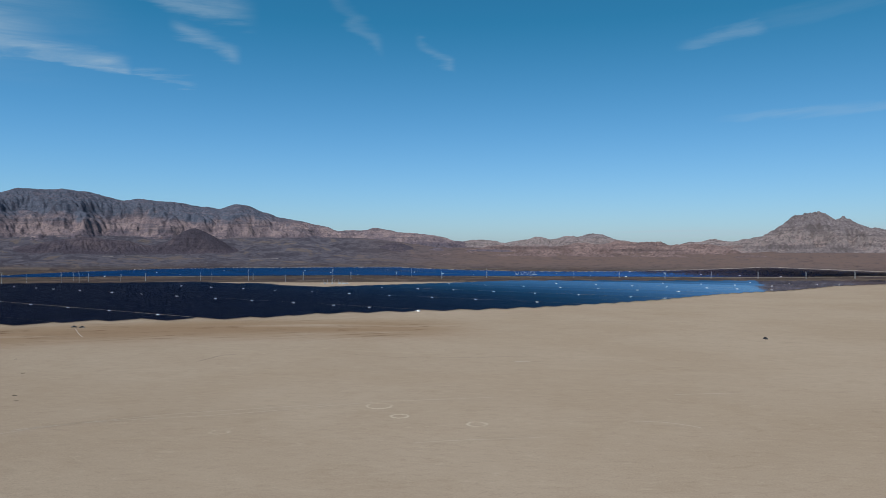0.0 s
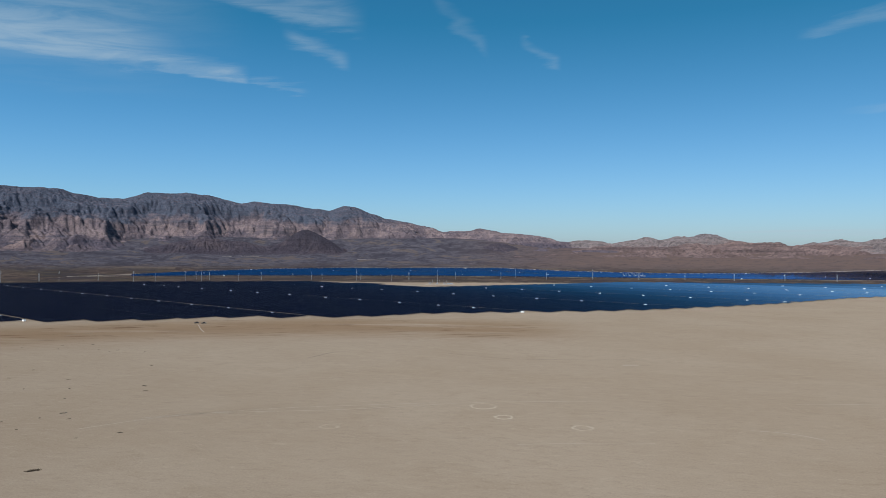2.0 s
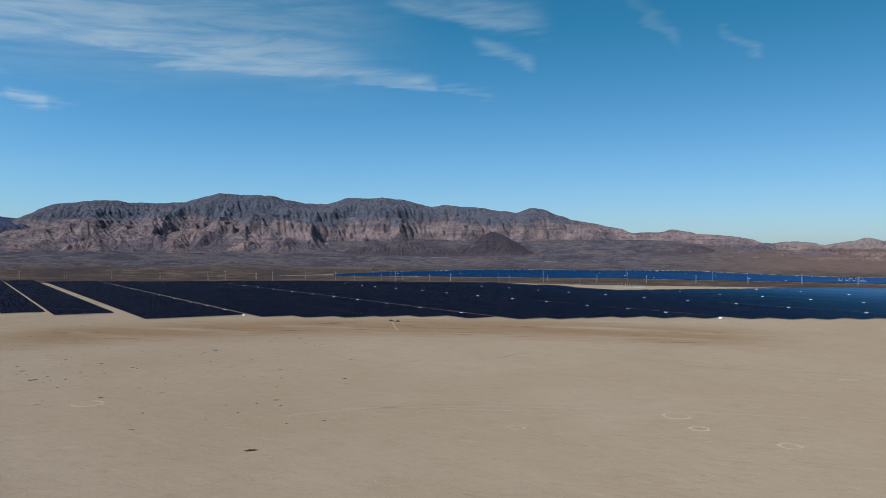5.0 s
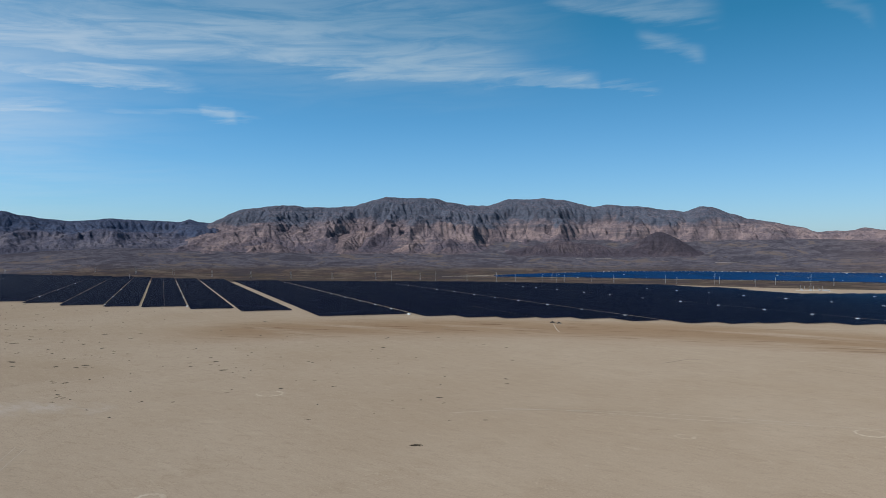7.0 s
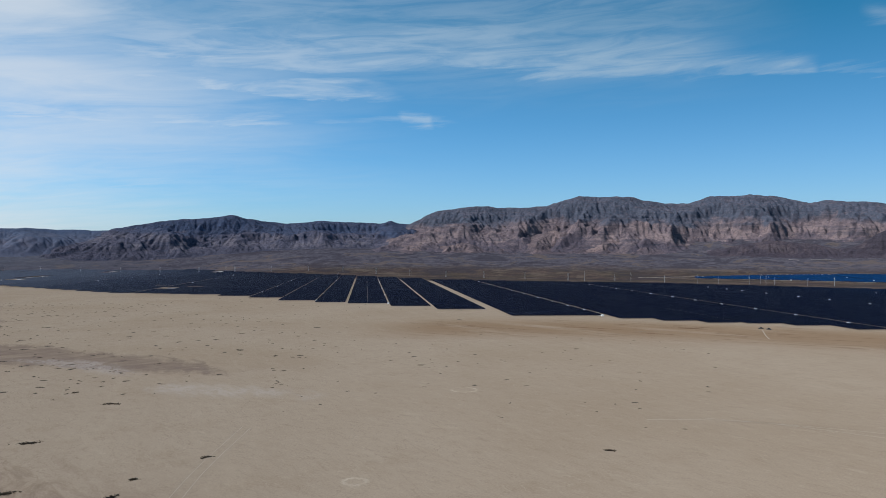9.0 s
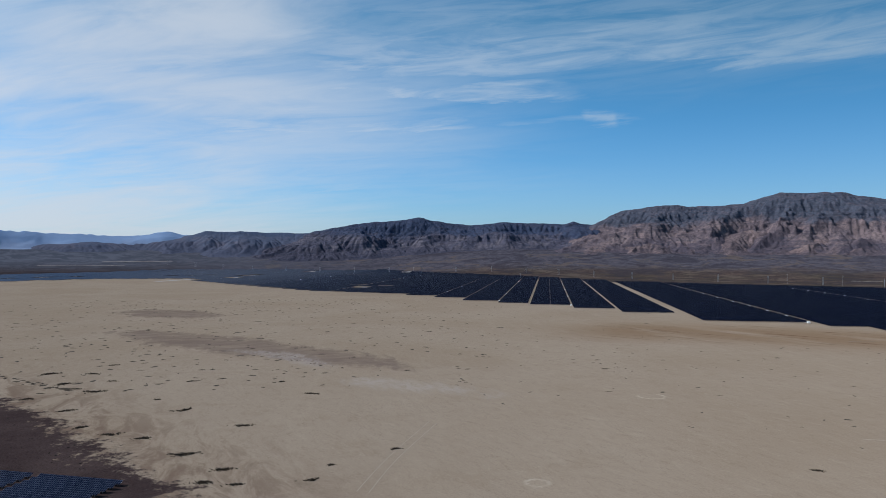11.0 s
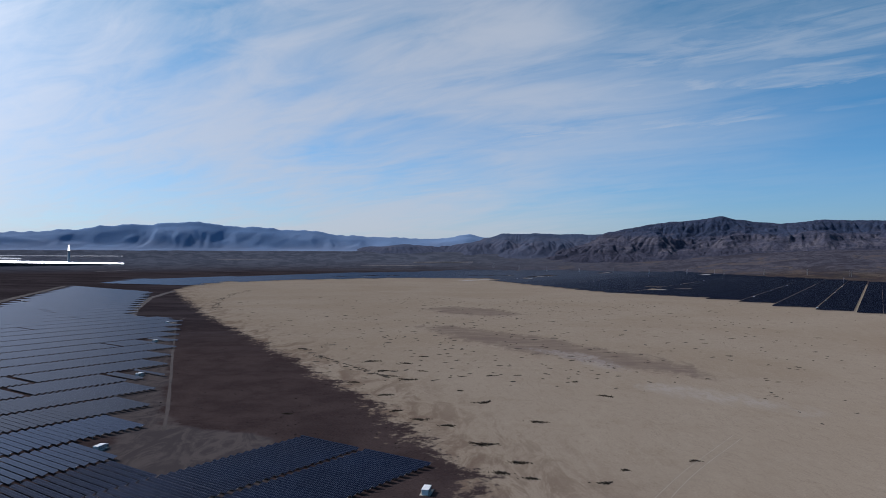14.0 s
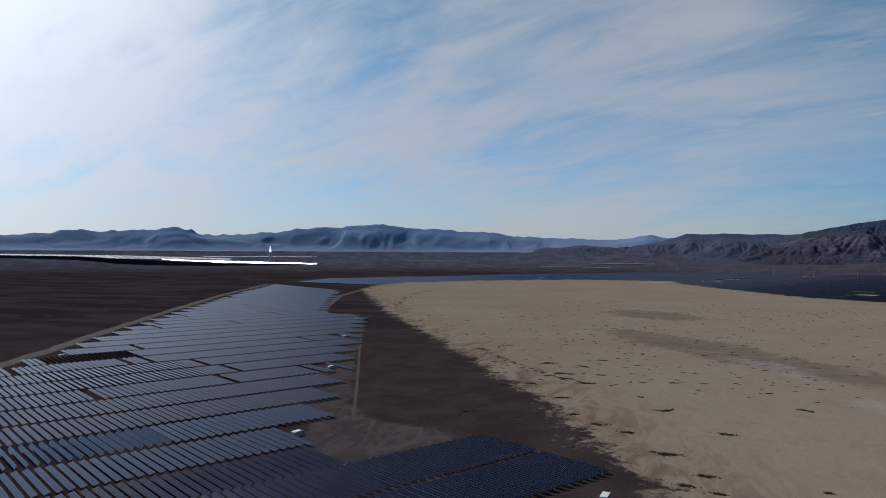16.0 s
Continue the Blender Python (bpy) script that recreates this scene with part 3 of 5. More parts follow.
# ---- mountains ----
def erode(h, rounds, drops, steps, seed, rate=0.25):
    """Lets rain run down a height field (in cells) and carry rock along, so that gullies and fans form."""
    rng = np.random.default_rng(seed)
    n, m = h.shape
    flat = h.ravel()
    for _ in range(rounds):
        px, py = rng.uniform(1, n - 2.01, drops), rng.uniform(1, m - 2.01, drops)
        dx, dy, load, speed, water = np.zeros(drops), np.zeros(drops), np.zeros(drops), np.ones(drops), np.ones(drops)
        for _ in range(steps):
            ix, iy = px.astype(int), py.astype(int)
            fx, fy = px - ix, py - iy
            k = ix * m + iy
            a, b, c, d = flat[k], flat[k + m], flat[k + 1], flat[k + m + 1]
            gx, gy = (b - a) * (1 - fy) + (d - c) * fy, (c - a) * (1 - fx) + (d - b) * fx
            here = (a * (1 - fx) + b * fx) * (1 - fy) + (c * (1 - fx) + d * fx) * fy
            dx, dy = dx * 0.25 - gx * 0.75, dy * 0.25 - gy * 0.75
            size = np.maximum(np.hypot(dx, dy), 1e-6)
            dx, dy = dx / size, dy / size
            qx, qy = np.clip(px + dx, 1, n - 2.01), np.clip(py + dy, 1, m - 2.01)
            jx, jy = qx.astype(int), qy.astype(int)
            ex, ey = qx - jx, qy - jy
            q = jx * m + jy
            there = (flat[q] * (1 - ex) + flat[q + m] * ex) * (1 - ey) + (flat[q + 1] * (1 - ex) + flat[q + m + 1] * ex) * ey
            fall = here - there
            room = np.maximum(fall, 0.01) * speed * water * 3.0
            give = np.where(fall < 0, np.minimum(-fall, load), np.where(load > room, (load - room) * 0.25, -np.minimum((room - load) * rate, np.maximum(fall, 0) * 0.5)))
            load -= give
            give = np.where((qx <= 1) | (qy <= 1) | (qx >= n - 2.02) | (qy >= m - 2.02), 0, give)
            change = np.zeros(n * m)
            for off, w in ((0, (1 - fx) * (1 - fy)), (m, fx * (1 - fy)), (1, (1 - fx) * fy), (m + 1, fx * fy)):
                change += np.bincount(k + off, give * w, n * m)
            flat += np.clip(change, -0.12, 0.12)
            speed = np.sqrt(np.clip(speed ** 2 + fall * 0.8, 0.05, 6))
            water *= 0.985
            px, py = qx, qy
    return flat.reshape(n, m)


def blur(v, size):
    w = np.hanning(size * 2 + 3)[1:-1]
    return np.convolve(np.pad(v, size, mode="edge"), w / w.sum(), mode="valid")


def mountain(name, peaks, crest, base, seed, mat, label, cell=9.0, spur=420.0, hills=0.0, mesa=0.0, cut=0.55, rounds=10, taper=2.0, grain=3.0, jag=0.05, fine=1.0, toe=lambda a: 0.0 * a):
    """A range along a bearing: peaks are (bearing, degrees above the eye's level) of its crest. Rain shapes its slopes. toe: how much of the depth is left to the gravel fan."""
    a0, a1 = peaks[0][0], peaks[-1][0]
    mean = (crest + base) / 2
    n = int(radians(a1 - a0) * mean / cell)
    az = np.linspace(a0, a1, n)
    far = crest + (crest - base) * 0.22
    m = int((far - base) / cell)
    r = np.linspace(base, far, m)
    target = EYE + crest * np.tan(np.radians(np.interp(az, [p[0] for p in peaks], [p[1] for p in peaks])
                                             + jag * fractal(az / 1.1, az * 0 + 0.5, seed + 77, 6, 0.6)))
    A, R = np.meshgrid(az, r, indexing="ij")
    X, Y = np.radians(A) * mean, R - base
    t = Y / (crest - base)
    x, y = -np.sin(np.radians(A)) * R, np.cos(np.radians(A)) * R
    g = terrain(x, y)
    low = g[:, :1]
    tall = blur(target, max(2, int(120 / cell)))[:, None] - low
    bend, sway = 150 * fractal(X / 640, Y / 640, seed + 3, 4), 150 * fractal(X / 640, Y / 640, seed + 4, 4)
    # spurs run down from the crest, split on the way and reach out into the plain by turns
    big = ridged((X + bend) / spur, (Y + sway) / (spur * 2.0), seed, 2, 0.5) - 0.45
    side = ridged((X + 0.7 * bend + 0.4 * Y) / (spur * 0.40), (Y + sway) / (spur * 0.7), seed + 7, 3, 0.5) - 0.42
    small = ridged((X - 0.35 * Y + 0.3 * sway) / (spur * 0.15), (Y + 0.3 * bend) / (spur * 0.27), seed + 8, 3, 0.5) - 0.42
    out = (t - toe(A)) / (1 - toe(A))
    bell = np.clip(4 * out * (1 - out), 0, 1) ** 1.3
    w = np.clip(out + cut * (0.62 * big + 0.10 * side + 0.04 * small) * bell + 0.16 * fractal((X + sway) / 420, Y / 420, seed + 5, 4) * bell, 0, 1.3)
    even = np.where(w < 1, 0.35 * w + 0.65 * smooth(0.10, 1.0, w), 1 - (w - 1) * 0.9)
    cliff = 0.30 * smooth(0.0, 0.45, w) + 0.20 * smooth(0.36, 0.52, w) + 0.12 * smooth(0.5, 0.75, w) + 0.30 * smooth(0.66, 0.84, w) + 0.08 * smooth(0.82, 1.0, w)
    up = even * (1 - mesa) + np.where(w < 1, cliff, even) * mesa
    top = smooth(0.55, 0.95, t)
    h = tall * up * (1 + fine * (0.11 * side + 0.09 * small) * smooth(0.03, 0.2, t) * (1 - 0.8 * top))
    h += hills * (ridged((X - bend) / 420, (Y + sway) / 260, seed + 11, 5, 0.5) - 0.2) * smooth(0.02, 0.15, t) * (1 - smooth(0.45, 0.75, t))
    h += 0.075 * tall * fine * fractal((X + 0.4 * sway) / 210, (Y + 0.4 * bend) / 150, seed + 17, 5, 0.55) * bell
    # beds of harder rock stand out as ledges
    step = (h + 9 * fractal(X / 300, Y / 300, seed + 21, 3)) / 30.0
    ledge = (np.floor(step) + smooth(0.30, 0.70, step - np.floor(step)) - step) * 30.0
    h += mesa * 0.7 * ledge * smooth(0.25, 0.45, t) * (1 - 0.6 * top)
    # nothing in front of the crest stands higher than the crest
    limit = tall * (0.24 + 0.74 * np.clip(t, 0, 1) ** 0.8)
    soft = 0.05 * tall
    h += (limit - soft * np.logaddexp(0, (limit - h) / soft) - h) * (1 - smooth(0.78, 0.98, t))
    h = erode(h / cell, rounds, int(n * m / 22), 48, seed) * cell
    h = np.maximum(h, -3.0)
    # bring the skyline to its true height: broadly for the whole slope, finely for the crest alone
    for wide, start in ((int(420 / cell), 0.0), (int(150 / cell), 0.45), (int(60 / cell), 0.8), (2, 0.92)):
        seen = ((h + low - EYE) / R).max(1)
        want = (target - EYE) / crest
        gain = blur((want * crest + EYE - low[:, 0]) / np.maximum(seen * crest + EYE - low[:, 0], 5), wide)
        h = h * (1 + (np.clip(gain, 0.3, 3)[:, None] - 1) * smooth(start, 1.0, t))
    fade = np.minimum(smooth(0, taper, A - a0), smooth(0, taper, a1 - A))
    h = h * fade * smooth(0, 0.07, t)
    # twice the points, with a grain of boulders and ledges
    for axis in (0, 1):
        hh = [np.repeat(v, 2, axis)[(slice(None, -1),) if axis == 0 else (slice(None), slice(None, -1))] for v in (h, A, R)]
        out = []
        for v in hh:
            mid = v.copy()
            if axis == 0:
                mid[1:-1:2] = (v[1:-1:2] + v[2::2]) / 2
            else:
                mid[:, 1:-1:2] = (v[:, 1:-1:2] + v[:, 2::2]) / 2
            out.append(mid)
        h, A, R = out
    X, Y = np.radians(A) * mean, R - base
    t = Y / (crest - base)
    h = h + grain * fractal(X / 26, Y / 26, seed + 31, 3) * smooth(0.05, 0.3, t) * (1 - 0.7 * smooth(0.85, 1.0, t))
    x, y = -np.sin(np.radians(A)) * R, np.cos(np.radians(A)) * R
    lowest = terrain(-np.sin(np.radians(A)) * base, np.cos(np.radians(A)) * base)
    z = lowest + h - 8 * (1 - smooth(0, 0.05, t))
    ob = mesh_object(name, np.stack([x, y, z], -1).reshape(-1, 3), grid_faces(*x.shape), mat, shade=True)
    if ob.data.polygons[0].normal.z < 0:
        ob.data.flip_normals()
    return tagged(ob, label, "mountain")


MAIN = [(-8, 0.3), (-3, 0.62), (-0.7, 0.93), (0.6, 1.24), (3.8, 1.62), (4.6, 1.72), (5.3, 1.95), (6.0, 1.7), (8.2, 1.55), (9.0, 1.9), (10.8, 2.27), (12.5, 2.56),
        (14.2, 3.05), (15.0, 3.47), (16.1, 3.53), (17.1, 3.17), (19.7, 3.5), (22.8, 3.75), (23.9, 3.6), (25.2, 4.0), (26.3, 4.2), (28.8, 4.28),
        (30.6, 4.22), (31.9, 3.67), (35.2, 3.97), (36.0, 4.28), (40.2, 4.41), (41.1, 4.03), (42.8, 3.6), (45.5, 3.47), (47.7, 3.64), (51.1, 3.23),
        (52.6, 2.5), (53.6, 2.0), (55.0, 1.4), (57.0, 0.7), (59.0, 0.3)]
WEST = [(48, 1.6), (51, 2.0), (53.5, 2.2), (54.2, 2.22), (54.8, 2.44), (55.4, 2.2), (56.6, 2.25), (60.5, 2.36), (62.7, 2.13), (64.0, 2.24), (66.1, 2.45), (66.8, 2.78), (68.1, 2.47),
        (71.3, 2.24), (73.6, 1.84), (75.2, 1.5), (77, 0.95), (79, 0.6), (82, 0.3)]
DIM = [(71, 0.9), (74, 1.35), (76.9, 1.44), (78.5, 1.42), (80, 1.47), (83.2, 1.48), (84, 1.2), (85, 1.0), (88, 0.75), (91, 0.8), (94, 0.5), (98, 0.2)]
FAR = [(76, 0.6), (82, 0.9), (84.4, 1.14), (86, 1.33), (88.5, 1.06), (92.1, 1.08), (94.1, 1.2), (98.3, 1.54), (101, 1.7), (104.1, 1.88), (105.5, 2.15),
       (109, 2.06), (111.6, 1.9), (114.2, 1.61), (117.1, 1.32), (120.3, 1.15), (120.8, 1.57), (122.2, 1.75), (123.5, 1.56), (125.1, 1.6), (126.5, 1.4),
       (128, 1.54), (129.1, 1.44), (130.1, 1.18), (133.1, 1.13), (140, 1.4), (150, 0.9), (160, 0.5)]
LOW = [(-26, 0.6), (-22, 0.95), (-20.7, 1.02), (-19.4, 0.73), (-17.1, 0.5), (-15, 0.6), (-13.6, 0.9), (-13, 1.17), (-11.5, 1.39), (-9.5, 1.08), (-8.5, 1.04),
       (-7.5, 1.34), (-6.7, 0.99), (-5.2, 0.81), (-2, 0.85), (1, 0.7)]
PYRAMID = [(-46, 0.9), (-40, 1.3), (-35, 1.2), (-31.4, 1.55), (-30.2, 1.98), (-28.8, 2.44), (-28.4, 2.3), (-27.6, 2.81), (-26.5, 2.76), (-25.8, 2.69),
           (-25.1, 2.02), (-23.8, 1.22), (-22, 0.7), (-20, 0.3)]
RED = [(-25, 0.2), (-20, 0.55), (-17.1, 0.62), (-15.9, 0.78), (-14.4, 0.86), (-13, 0.7), (-10.5, 0.62), (-7, 0.45), (-5.4, 0.55), (-2, 0.2), (1, -0.1), (4, -0.3)]
FOOT = [(31, 0.1), (33.5, 0.5), (35.5, 1.0), (38, 1.35), (40, 1.2), (42, 1.75), (43.5, 1.3), (45, 0.7), (47, 0.5), (49, 1.05), (51, 0.6), (53, 0.8), (55, 0.3), (58, 0.02)]
CONE = [(15.0, 0.02), (16.3, 0.3), (17.0, 0.75), (17.8, 1.25), (18.6, 1.60), (19.2, 1.66), (19.9, 1.25), (21.0, 0.55), (22.5, 0.02)]
KNOLL = [(1.5, 0.02), (2.6, 0.4), (3.6, 0.78), (4.4, 0.6), (5.6, 0.25), (7.0, 0.02)]
MOUND = [(20.0, 0.02), (21.2, 0.45), (22.2, 0.4), (24.0, 0.75), (26.3, 0.98), (28.2, 0.7), (30.0, 0.3), (31.5, 0.02)]

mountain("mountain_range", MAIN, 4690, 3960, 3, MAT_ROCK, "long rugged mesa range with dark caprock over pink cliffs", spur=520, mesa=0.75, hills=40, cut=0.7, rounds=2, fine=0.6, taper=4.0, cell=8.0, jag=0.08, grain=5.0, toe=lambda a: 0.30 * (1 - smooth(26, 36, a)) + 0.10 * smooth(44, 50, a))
mountain("mountain_range", WEST, 4760, 4130, 23, MAT_ROCK_HAZE_BLUE, "dark blue-grey range with a pointed summit", spur=420, mesa=0.7, hills=30, cut=0.7, rounds=3, taper=3.0, fine=0.9, jag=0.07)
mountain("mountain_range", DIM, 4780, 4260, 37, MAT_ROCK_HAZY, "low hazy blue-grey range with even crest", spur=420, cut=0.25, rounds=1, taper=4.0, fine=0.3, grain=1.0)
mountain("foothill", FOOT, 4230, 3930, 17, MAT_FOOT, "eroded pink and brown foothill ridge below the range", spur=300, cut=0.9, rounds=3, fine=1.4, cell=7.0, jag=0.14)
mountain("dark_hill", KNOLL, 4150, 3980, 33, MAT_ROCK_DARK, "small dark knoll on the upper gravel fan", cell=6.0, spur=260, cut=0.3, rounds=3, taper=1.0, grain=1.5, fine=0.5)
mountain("dark_hill", CONE, 4040, 3880, 29, MAT_ROCK_DARK, "dark conical hill standing before the range", cell=5.0, spur=240, cut=0.5, rounds=1, taper=1.0, grain=2.5, fine=1.0, jag=0.08)
mountain("dark_hill", MOUND, 4050, 3860, 31, MAT_ROCK_DARK, "broad low dark hill on the gravel fan", cell=6.0, spur=300, cut=0.35, rounds=3, taper=1.0, grain=1.5, fine=0.6)
mountain("far_range", FAR, 4820, 4520, 41, MAT_FAR_HAZE, "blue hazy far mountain range", spur=900, cut=0.03, rounds=0, grain=0.05, jag=0.15, fine=0.05)
mountain("low_ridge", LOW, 4850, 4400, 53, MAT_ROCK_PALE, "low pale ridge on the horizon", spur=260, cut=0.8, hills=15, rounds=3, grain=4.0, jag=0.17, fine=6.0)
mountain("granite_peak", PYRAMID, 4480, 4000, 67, MAT_ROCK_PALE, "steep pale granite peak with gullied sides", spur=300, cut=0.9, hills=20, rounds=6, cell=7.0, jag=0.20, fine=6.5, grain=7.0)
mountain("red_hill", RED, 4190, 3820, 71, MAT_ROCK_RED, "low reddish brown hill ridge beyond the solar farm", spur=280, cut=0.8, hills=15, rounds=3, jag=0.17, fine=6.0, grain=6.0)


# ---- solar arrays ----
class Grid:
    """The axes of a solar farm: u runs west between the rows' ends, v north along the rows."""

    def __init__(self, az):
        a = radians(az)
        self.e1, self.e2 = np.array([-math.sin(a), math.cos(a)]), np.array([math.cos(a), math.sin(a)])

    def xy(self, u, v):
        u, v = np.asarray(u, float)[..., None], np.asarray(v, float)[..., None]
        return u * self.e1 + v * self.e2

    def uv(self, p):
        p = np.asarray(p, float)
        return p @ self.e1, p @ self.e2


MID, NEAR = Grid(56.7), Grid(52.5)
PITCH, TABLE_WIDE = 4.65, 2.7


def table_mesh(name, grid, centres, tilts, long, wide, mat, high=1.7):
    """Many tilted tables in one mesh, each a thin slab with its own edges."""
    n = len(centres)
    z = terrain(centres[:, 0], centres[:, 1]) + high
    c = np.concatenate([centres, z[:, None]], 1)
    e1, e2 = np.array([*grid.e1, 0.0]), np.array([*grid.e2, 0.0])
    t = np.radians(np.broadcast_to(tilts, n))[:, None]
    across = e1 * np.cos(t) + np.array([0, 0, 1.0]) * np.sin(t)
    normal = -e1 * np.sin(t) + np.array([0, 0, 1.0]) * np.cos(t)
    verts = np.empty((n, 8, 3))
    for k, (a, b, d) in enumerate([(-1, -1, 0), (1, -1, 0), (1, 1, 0), (-1, 1, 0), (-1, -1, -1), (1, -1, -1), (1, 1, -1), (-1, 1, -1)]):
        verts[:, k] = c + across * (a * wide / 2) + e2 * (b * long / 2) + normal * (d * 0.05)
    quad = np.array([(0, 3, 2, 1), (4, 5, 6, 7), (0, 1, 5, 4), (1, 2, 6, 5), (2, 3, 7, 6), (3, 0, 4, 7)])
    faces = (np.arange(n)[:, None, None] * 8 + quad).reshape(-1, 4)
    ob = mesh_object(name, verts.reshape(-1, 3), faces, mat)
    uvs = np.zeros((n, 6, 4, 2))
    corner = np.array([(-1, -1), (1, -1), (1, 1), (-1, 1)]) * 0.5
    uvs[:, 0] = (corner * (wide, long) + (wide / 2, long / 2))[[0, 3, 2, 1]][:, ::-1]
    uvs[:, 1:] = 0.5
    ob.data.uv_layers.new(name="UVMap").data.foreach_set("uv", uvs.ravel().astype(np.float32))
    return ob


def lay_block(grid, poly, v0, v1, whole, pitch=PITCH, gap=2.2, longest=48.0):
    """Centres, and the length, of the tables between two roads; the block's ends follow the polygon."""
    n = max(1, round((v1 - v0) / longest))
    band = (v1 - v0) / n
    u, _ = grid.uv(poly)
    us = np.arange(math.floor(u.min() / pitch) * pitch, u.max(), pitch)
    parts = []
    for k in range(n):
        v = v0 + band * (k + 0.5)
        p = grid.xy(us, np.full(len(us), v))
        q = grid.xy(us, np.full(len(us), (v0 + v1) / 2)) if whole else p
        parts.append(clear_of_tracks(p[inside(poly, q[:, 0], q[:, 1])]))
    return np.concatenate(parts), band - gap


def part(name, bm, mat, parent, label=""):
    me = bpy.data.meshes.new(name)
    bm.to_mesh(me)
    bm.free()
    me.materials.append(mat)
    ob = new(name, me)
    ob.parent = parent
    if label:
        ob["label"] = label
    return ob


def box(bm, sx, sy, sz, at=(0, 0, 0), bevel=0.0, turn=None):
    """A box resting on at, with bevelled edges."""
    m = Matrix.Translation(at) @ (turn or Matrix()) @ Matrix.Translation((0, 0, sz / 2)) @ Matrix.Diagonal((sx, sy, sz, 1))
    made = bmesh.ops.create_cube(bm, size=1.0, matrix=m)
    if bevel:
        bmesh.ops.bevel(bm, geom=list({e for v in made["verts"] for e in v.link_edges}), offset=bevel, segments=1, affect="EDGES")
    return bm


def rod(bm, a, b, r0, r1=None, sides=6):
    a, b = Vector(a), Vector(b)
    turn = (b - a).to_track_quat("Z", "Y").to_matrix().to_4x4()
    bmesh.ops.create_cone(bm, cap_ends=True, segments=sides, radius1=r0, radius2=r0 if r1 is None else r1, depth=(b - a).length,
                          matrix=Matrix.Translation((a + b) / 2) @ turn)
    return bm


def empty(name, at, turn=0.0):
    ob = new(name)
    ob.empty_display_size = 0.5
    ob.matrix_basis = pose(*at, 0, 0, turn)
    return ob


def height(x, y):
    return float(terrain(np.array(x, float), np.array(y, float)))


def ribbon(name, points, width, mat, label, lift=0.05, seed=1, category="road"):
    """A dirt road or track along points on the ground, with wavering edges."""
    p = np.array(points, float)
    d = np.concatenate([[0], np.cumsum(np.hypot(*np.diff(p, axis=0).T))])
    k = np.linspace(0, d[-1], max(8, int(d[-1] / 12)))
    c = np.stack([np.interp(k, d, p[:, 0]), np.interp(k, d, p[:, 1])], 1)
    c = np.stack([blur(c[:, 0], 2), blur(c[:, 1], 2)], 1)
    t = np.gradient(c, axis=0)
    t /= np.maximum(np.hypot(t[:, 0], t[:, 1])[:, None], 1e-6)
    side = np.stack([-t[:, 1], t[:, 0]], 1)
    w0 = width / 2 * (1 + 0.35 * fractal(k / 40, k * 0 + 0.3, seed, 3))[:, None]
    w1 = width / 2 * (1 + 0.35 * fractal(k / 40, k * 0 + 7.3, seed, 3))[:, None]
    left, right = c + side * w0, c - side * w1
    both = np.stack([left, right], 1).reshape(-1, 2)
    z = terrain(both[:, 0], both[:, 1]) + lift
    n = len(c)
    verts = np.concatenate([both, z[:, None]], 1)
    faces = [(2 * i, 2 * i + 1, 2 * i + 3, 2 * i + 2) for i in range(n - 1)]
    ob = mesh_object(name, verts, faces, mat)
    if ob.data.polygons[0].normal.z < 0:
        ob.data.flip_normals()
    return tagged(ob, label, category, kind="structure")


# ---- the great solar farm ----
FIELD_NORTH = [(1578, 2583), (1415, 2316), (1185, 2185), (919, 1915), (663, 1732), (486, 1548), (347, 1426), (187, 1312), (86, 1255), (-64, 1201), (-197, 1152), (-271, 1075), (-393, 1041), (-479, 1034), (-568, 953),
               (-644, 938), (-731, 900), (-839, 812), (-923, 840), (-1019, 800), (-1142, 790), (-1210, 745), (-1275, 706), (-1432, 690), (-1612, 632), (-1700, 560), (-1786, 482), (-2173, 369),
               (-2511, 278), (-2720, 297), (-2783, -42), (-2551, -438), (-2331, -621), (-2120, -650)]
FIELD_SOUTH = [(-2250, -960), (-2576, -972), (-2861, -716), (-3405, -318), (-3782, 236), (-3726, 808), (-3456, 1279), (-3049, 1392), (-2724, 1504), (-2425, 1622), (-2037, 1650),
               (-1769, 1788), (-1571, 1957), (-1339, 2113), (-942, 2236), (-796, 2300), (-555, 2191), (-329, 2005), (249, 2497)]
FIELD_MAIN = FIELD_NORTH + FIELD_SOUTH
# clearings and tracks among the panels: two ends and a width
CLEARINGS = [((-2120, 630), (-2500, 865), 12), ((-2075, 640), (-2100, 700), 10), ((-1900, 610), (-1990, 740), 14), ((-3000, 960), (-2950, 1050), 20), ((-2700, 420), (-2949, 491), 12), ((-2949, 491), (-3560, 960), 12),
             ((-2500, 150), (-2750, 330), 24), ((-3210, 1290), (-3215, 1345), 40), ((-2900, -300), (-3050, -80), 34), ((-3050, 250), (-3100, 420), 30)]


def clear_of_tracks(p):
    ok = np.ones(len(p), bool)
    for a, b, w in CLEARINGS:
        a, d = np.array(a, float), np.subtract(b, a).astype(float)
        t = np.clip(((p - a) @ d) / (d @ d), 0, 1)
        ok &= np.hypot(*(p - a - t[:, None] * d).T) > w / 2 + 8
    return p[ok]


